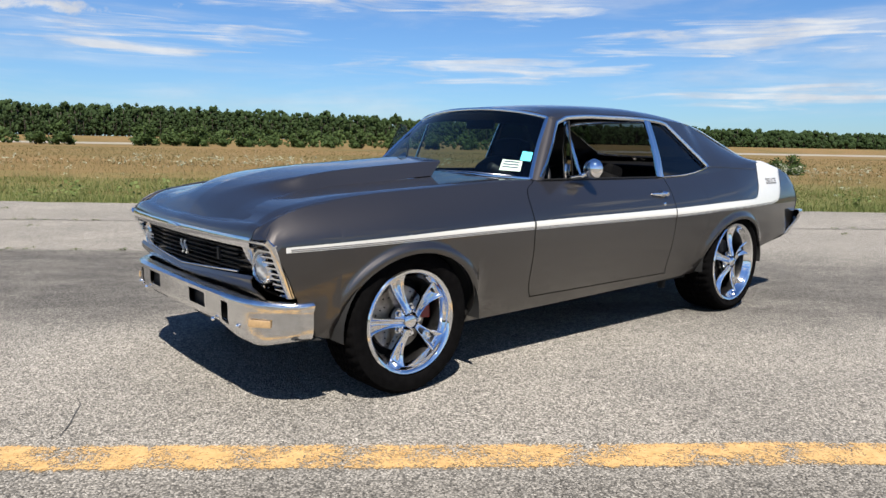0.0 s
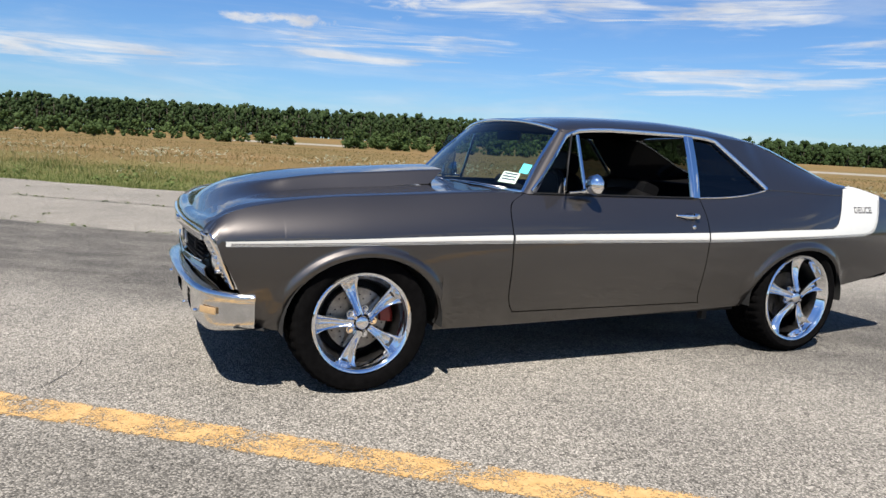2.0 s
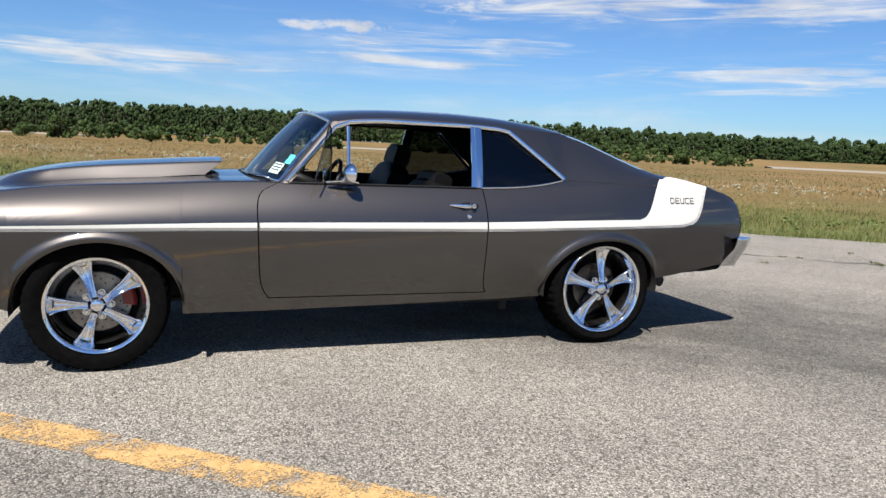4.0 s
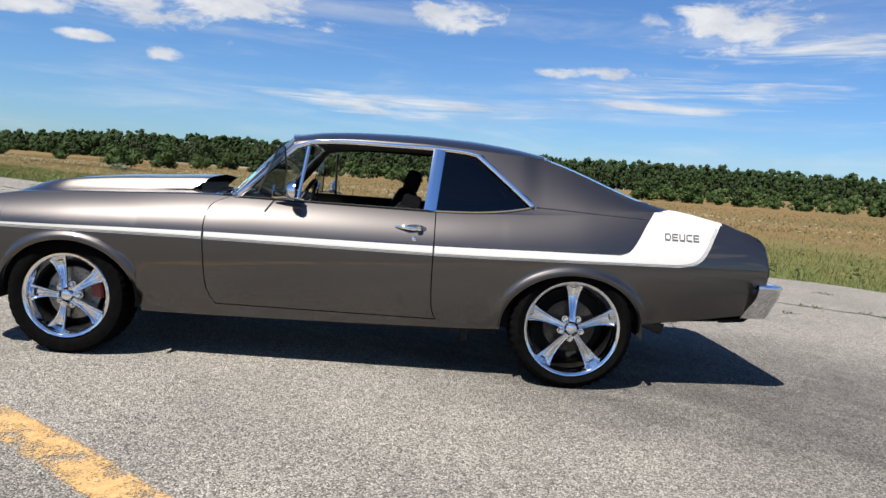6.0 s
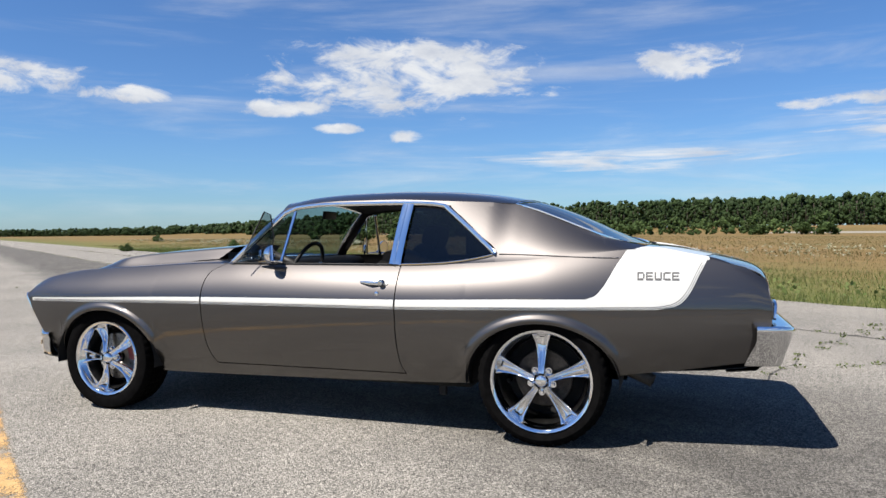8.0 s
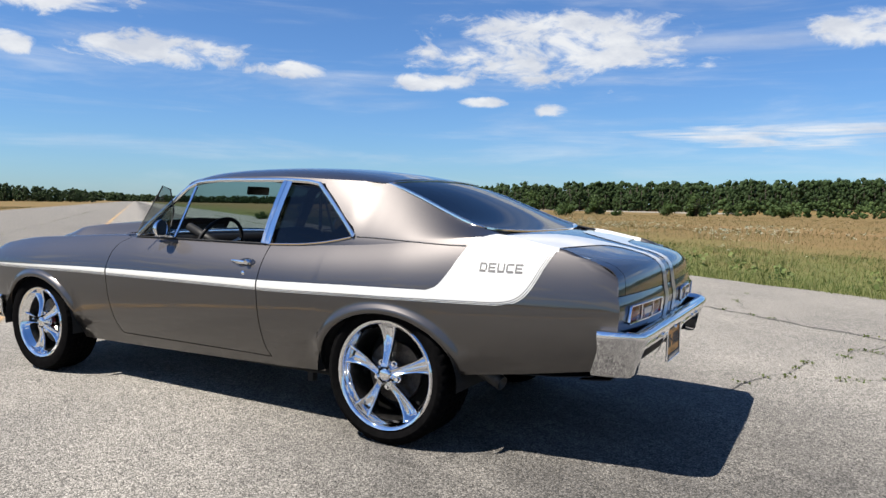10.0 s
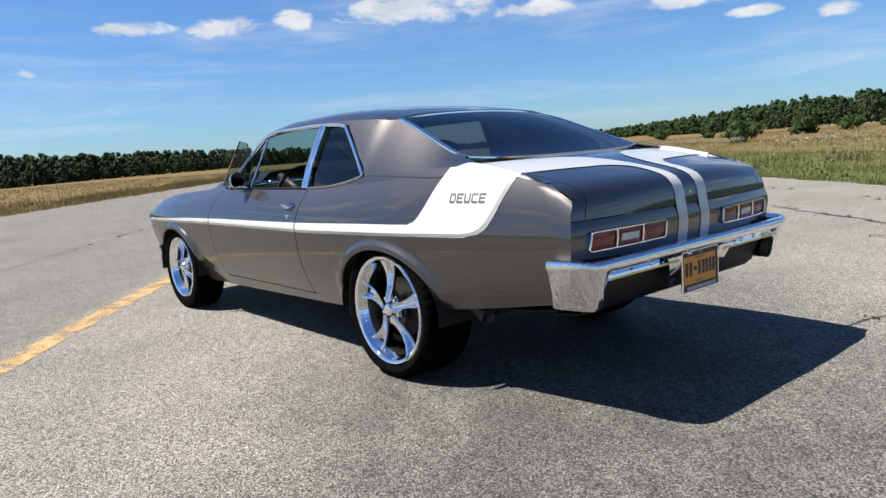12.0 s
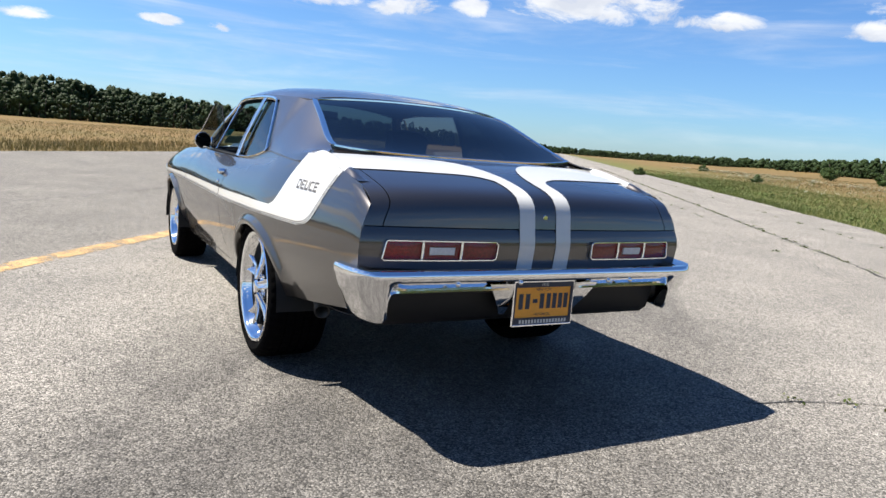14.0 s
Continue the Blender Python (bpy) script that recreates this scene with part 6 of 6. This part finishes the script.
# a pale concrete strip far across the field
CONCRETE = material("pale concrete", (0.19, 0.175, 0.145), 0.9, vary=0.12, scale=0.3)
v, f = sheet([[tuple(RUN * a + OUT * c + Vector((0, 0, z))) for c, z in ((176, -0.05), (178, 0.10), (190, 0.34), (192, -0.05))] for a in lin(-150, -26, 6)])
v2, f2 = sheet([[tuple(RUN * a + OUT * c + Vector((0, 0, z))) for c, z in ((176, -0.05), (178, 0.10), (190, 0.34), (192, -0.05))] for a in lin(66, 104, 4)])
v3, f3 = sheet([[tuple(RUN * a + OUT * c + Vector((0, 0, z))) for c, z in ((176, -0.05), (178, 0.10), (190, 0.34), (192, -0.05))] for a in lin(175, 330, 6)])
v, f = joined((v, f), (v2, f2), (v3, f3))
tagged(part("taxiway", v, f, CONCRETE, smooth=False), "pale concrete strip across the far field", "taxiway", kind="structure")


# grass blades, dense and green along the runway, dry and thin further out
def blades(rng, n, along, across, h, w, power=1.0, lean=0.35):
    a = rng.uniform(along[0], along[1], n)
    c = across[0] + (across[1] - across[0]) * rng.uniform(0, 1, n) ** power
    base = np.outer(a, RUN) + np.outer(c, OUT)
    hh = rng.uniform(h[0], h[1], n) * (0.55 + 0.9 * np.abs(np.sin(a * 0.9 + 2 * np.sin(c * 0.7)) * np.sin(c * 0.8 + a * 0.23)))
    ang = rng.uniform(0, 2 * np.pi, n)
    side = np.stack([np.cos(ang), np.sin(ang), 0 * ang], 1) * (rng.uniform(w[0], w[1], n))[:, None]
    tip = np.stack([rng.normal(0, lean, n) * hh, rng.normal(0, lean, n) * hh, hh], 1)
    base[:, 2] = -0.035
    return np.stack([base - side, base + side, base + tip], 1).reshape(-1, 3)


rng = np.random.default_rng(8)
heap("verge_grass", np.concatenate([blades(rng, 90000, (-32, 55), (EDGE_FAR - 0.1, EDGE_FAR + 8.5), (0.05, 0.19), (0.003, 0.008), 1.7)]), 3, GRASS_GREEN, "green and straw-coloured grass along the runway edge", "grass")
heap("field_grass", np.concatenate([blades(rng, 16000, (4, 70), (EDGE_NEAR + 0.1, EDGE_NEAR - 5), (0.08, 0.32), (0.006, 0.018), 1.3), blades(rng, 70000, (-45, 80), (EDGE_FAR + 2.0, EDGE_FAR + 26), (0.04, 0.11), (0.004, 0.010), 1.2), blades(rng, 50000, (-90, 160), (EDGE_FAR + 20, EDGE_FAR + 95), (0.05, 0.16), (0.015, 0.04), 1.3), blades(rng, 30000, (4, 110), (EDGE_NEAR - 1, EDGE_NEAR - 40), (0.06, 0.18), (0.010, 0.025), 1.3)]), 3, GRASS_TAN, "dry tan grass over the field", "grass")


def umbels(rng, n, along, across, size):
    a = rng.uniform(along[0], along[1], n)
    c = rng.uniform(across[0], across[1], n) + 1.2 * np.sin(a * 0.35)
    # plants stand in loose groups
    a = np.repeat(a, 14) + rng.normal(0, 0.55, n * 14)
    c = np.repeat(c, 14) + rng.normal(0, 0.40, n * 14)
    keep = rng.uniform(0, 1, n * 14) < np.repeat(rng.uniform(0.1, 1.0, n) ** 1.5, 14)
    a, c = a[keep], c[keep]
    n = len(a)
    top = np.outer(a, RUN) + np.outer(c, OUT)
    top[:, 2] = rng.uniform(0.22, 0.50, n)
    heads = np.repeat(top, 6, 0) + rng.normal(0, 1, (n * 6, 3)) * [0.045, 0.045, 0.018]
    stems = []
    s = rng.uniform(0.004, 0.007, n)[:, None]
    foot_ = top * [1, 1, 0] + rng.normal(0, 0.06, (n, 3)) * [1, 1, 0] + [0, 0, -0.03]
    side = np.stack([np.full(n, 0.6), np.full(n, 0.8), np.zeros(n)], 1)
    stems = np.stack([foot_ - side * s * 1.5, foot_ + side * s * 1.5, top], 1).reshape(-1, 3)
    return leaf_quads(rng, heads, rng.uniform(0.5, 1.0, n * 6) * size, 0.25), stems


h1, s1 = umbels(rng, 80, (-40, 70), (EDGE_FAR + 1.5, EDGE_FAR + 10), 0.020)
h2, s2 = umbels(rng, 330, (-60, 110), (EDGE_FAR + 11, EDGE_FAR + 20), 0.034)
heap("wildflowers", np.concatenate([h1, h2]), 4, PETAL, "white flat-topped wildflowers scattered over the verge", "flowers")
heap("wildflower_stems", np.concatenate([s1, s2]), 3, STEM, "thin green wildflower stems in the verge", "stems")
weed_c = []
for k in range(110):
    a, c = float(rng.uniform(-30, 55)), float(EDGE_FAR + abs(rng.normal(0.5, 1.0)) + 0.15)
    p = RUN * a + OUT * c
    hh = rng.uniform(0.10, 0.40)
    weed_c.append(np.array([p.x, p.y, 0]) + rng.normal(0, 1, (22, 3)) * [0.10, 0.10, 0] + np.stack([np.zeros(22), np.zeros(22), rng.uniform(0.02, hh, 22)], 1))
weed_c = np.concatenate(weed_c)
heap("weeds", leaf_quads(rng, weed_c, rng.uniform(0.02, 0.05, len(weed_c))), 4, STEM, "leafy green weeds along the runway edge", "weeds")

# joints and cracks in the runway, some with weeds growing in them
CRACK = material("crack filler", (0.035, 0.033, 0.030), 0.9, vary=0.3, scale=9)


def crack(points, width, seed, wander=0.05):
    g = random.Random(seed)
    pts = [Vector((*p, 0)) for p in points]
    line = []
    for a, b in zip(pts, pts[1:]):
        n = max(2, int((b - a).length / 0.22))
        for k in range(n):
            p = a.lerp(b, k / n)
            line.append(p + Vector((g.gauss(0, wander), g.gauss(0, wander), 0)))
    line.append(pts[-1])
    grid = []
    for i, p in enumerate(line):
        d = (line[min(len(line) - 1, i + 1)] - line[max(0, i - 1)]).normalized()
        s = Vector((-d.y, d.x, 0)) * width * g.uniform(0.25, 1.0)
        grid.append([tuple(p - s + Vector((0, 0, 0.004))), tuple(p + s + Vector((0, 0, 0.004)))])
    return sheet(grid), line


def run_line(c, a0, a1):
    return [tuple((RUN * a + OUT * c)[:2]) for a in (a0, a1)]


paths = [(run_line(5.38, -40, 60), 0.036, 0.03), (run_line(-4.85, -10, 90), 0.012, 0.04), (run_line(6.9, -30, 40), 0.006, 0.03), (run_line(4.7, -30, 20), 0.006, 0.05), (run_line(2.66, 2.2, 60), 0.009, 0.02),
         ([(2.62, 1.10), (2.85, 1.78), (3.25, 2.60), (3.75, 3.75), (4.6, 5.2)], 0.006, 0.05), ([(2.85, 1.78), (3.5, 1.95), (4.6, 2.6)], 0.004, 0.04),
         ([(-2.75, -0.42), (-2.64, -0.20), (-2.60, -0.02)], 0.005, 0.012), ([(-6.5, -0.8), (-5.6, 2.0), (-4.0, 5.6), (-2.2, 8.2)], 0.006, 0.06), ([(-14, 0.5), (-12.2, 5.5), (-9.5, 12.0)], 0.010, 0.08),
         ([(-9.0, -3.5), (-6.4, -2.4), (-3.8, -2.6)], 0.005, 0.05), ([(6.5, 0.9), (7.5, 2.6), (8.6, 4.2)], 0.006, 0.06), ([(3.0, 4.6), (1.6, 6.8), (0.2, 8.6)], 0.006, 0.06)]
weeds2 = []
for n, (pts, width, wander) in enumerate(paths):
    vf, line = crack(pts, width, n, wander)
    tagged(part("runway_crack", *vf, CRACK, smooth=False), "dark crack running through the runway asphalt", "crack", kind="structure")
    g = np.random.default_rng(n)
    for p in line:
        if g.random() < (0.55 if n in (0, 5, 6) else 0.35 if n == 4 else 0.12):
            weeds2.append(np.array([p.x, p.y, 0.0]) + g.normal(0, 1, (14, 3)) * [0.03, 0.03, 0] + np.stack([np.zeros(14), np.zeros(14), g.uniform(0.004, 0.025, 14)], 1))
weeds2 = np.concatenate(weeds2)
heap("crack_weeds", leaf_quads(rng, weeds2, rng.uniform(0.006, 0.014, len(weeds2))), 4, GRASS_GREEN, "small dry weeds growing in the runway cracks", "weeds")
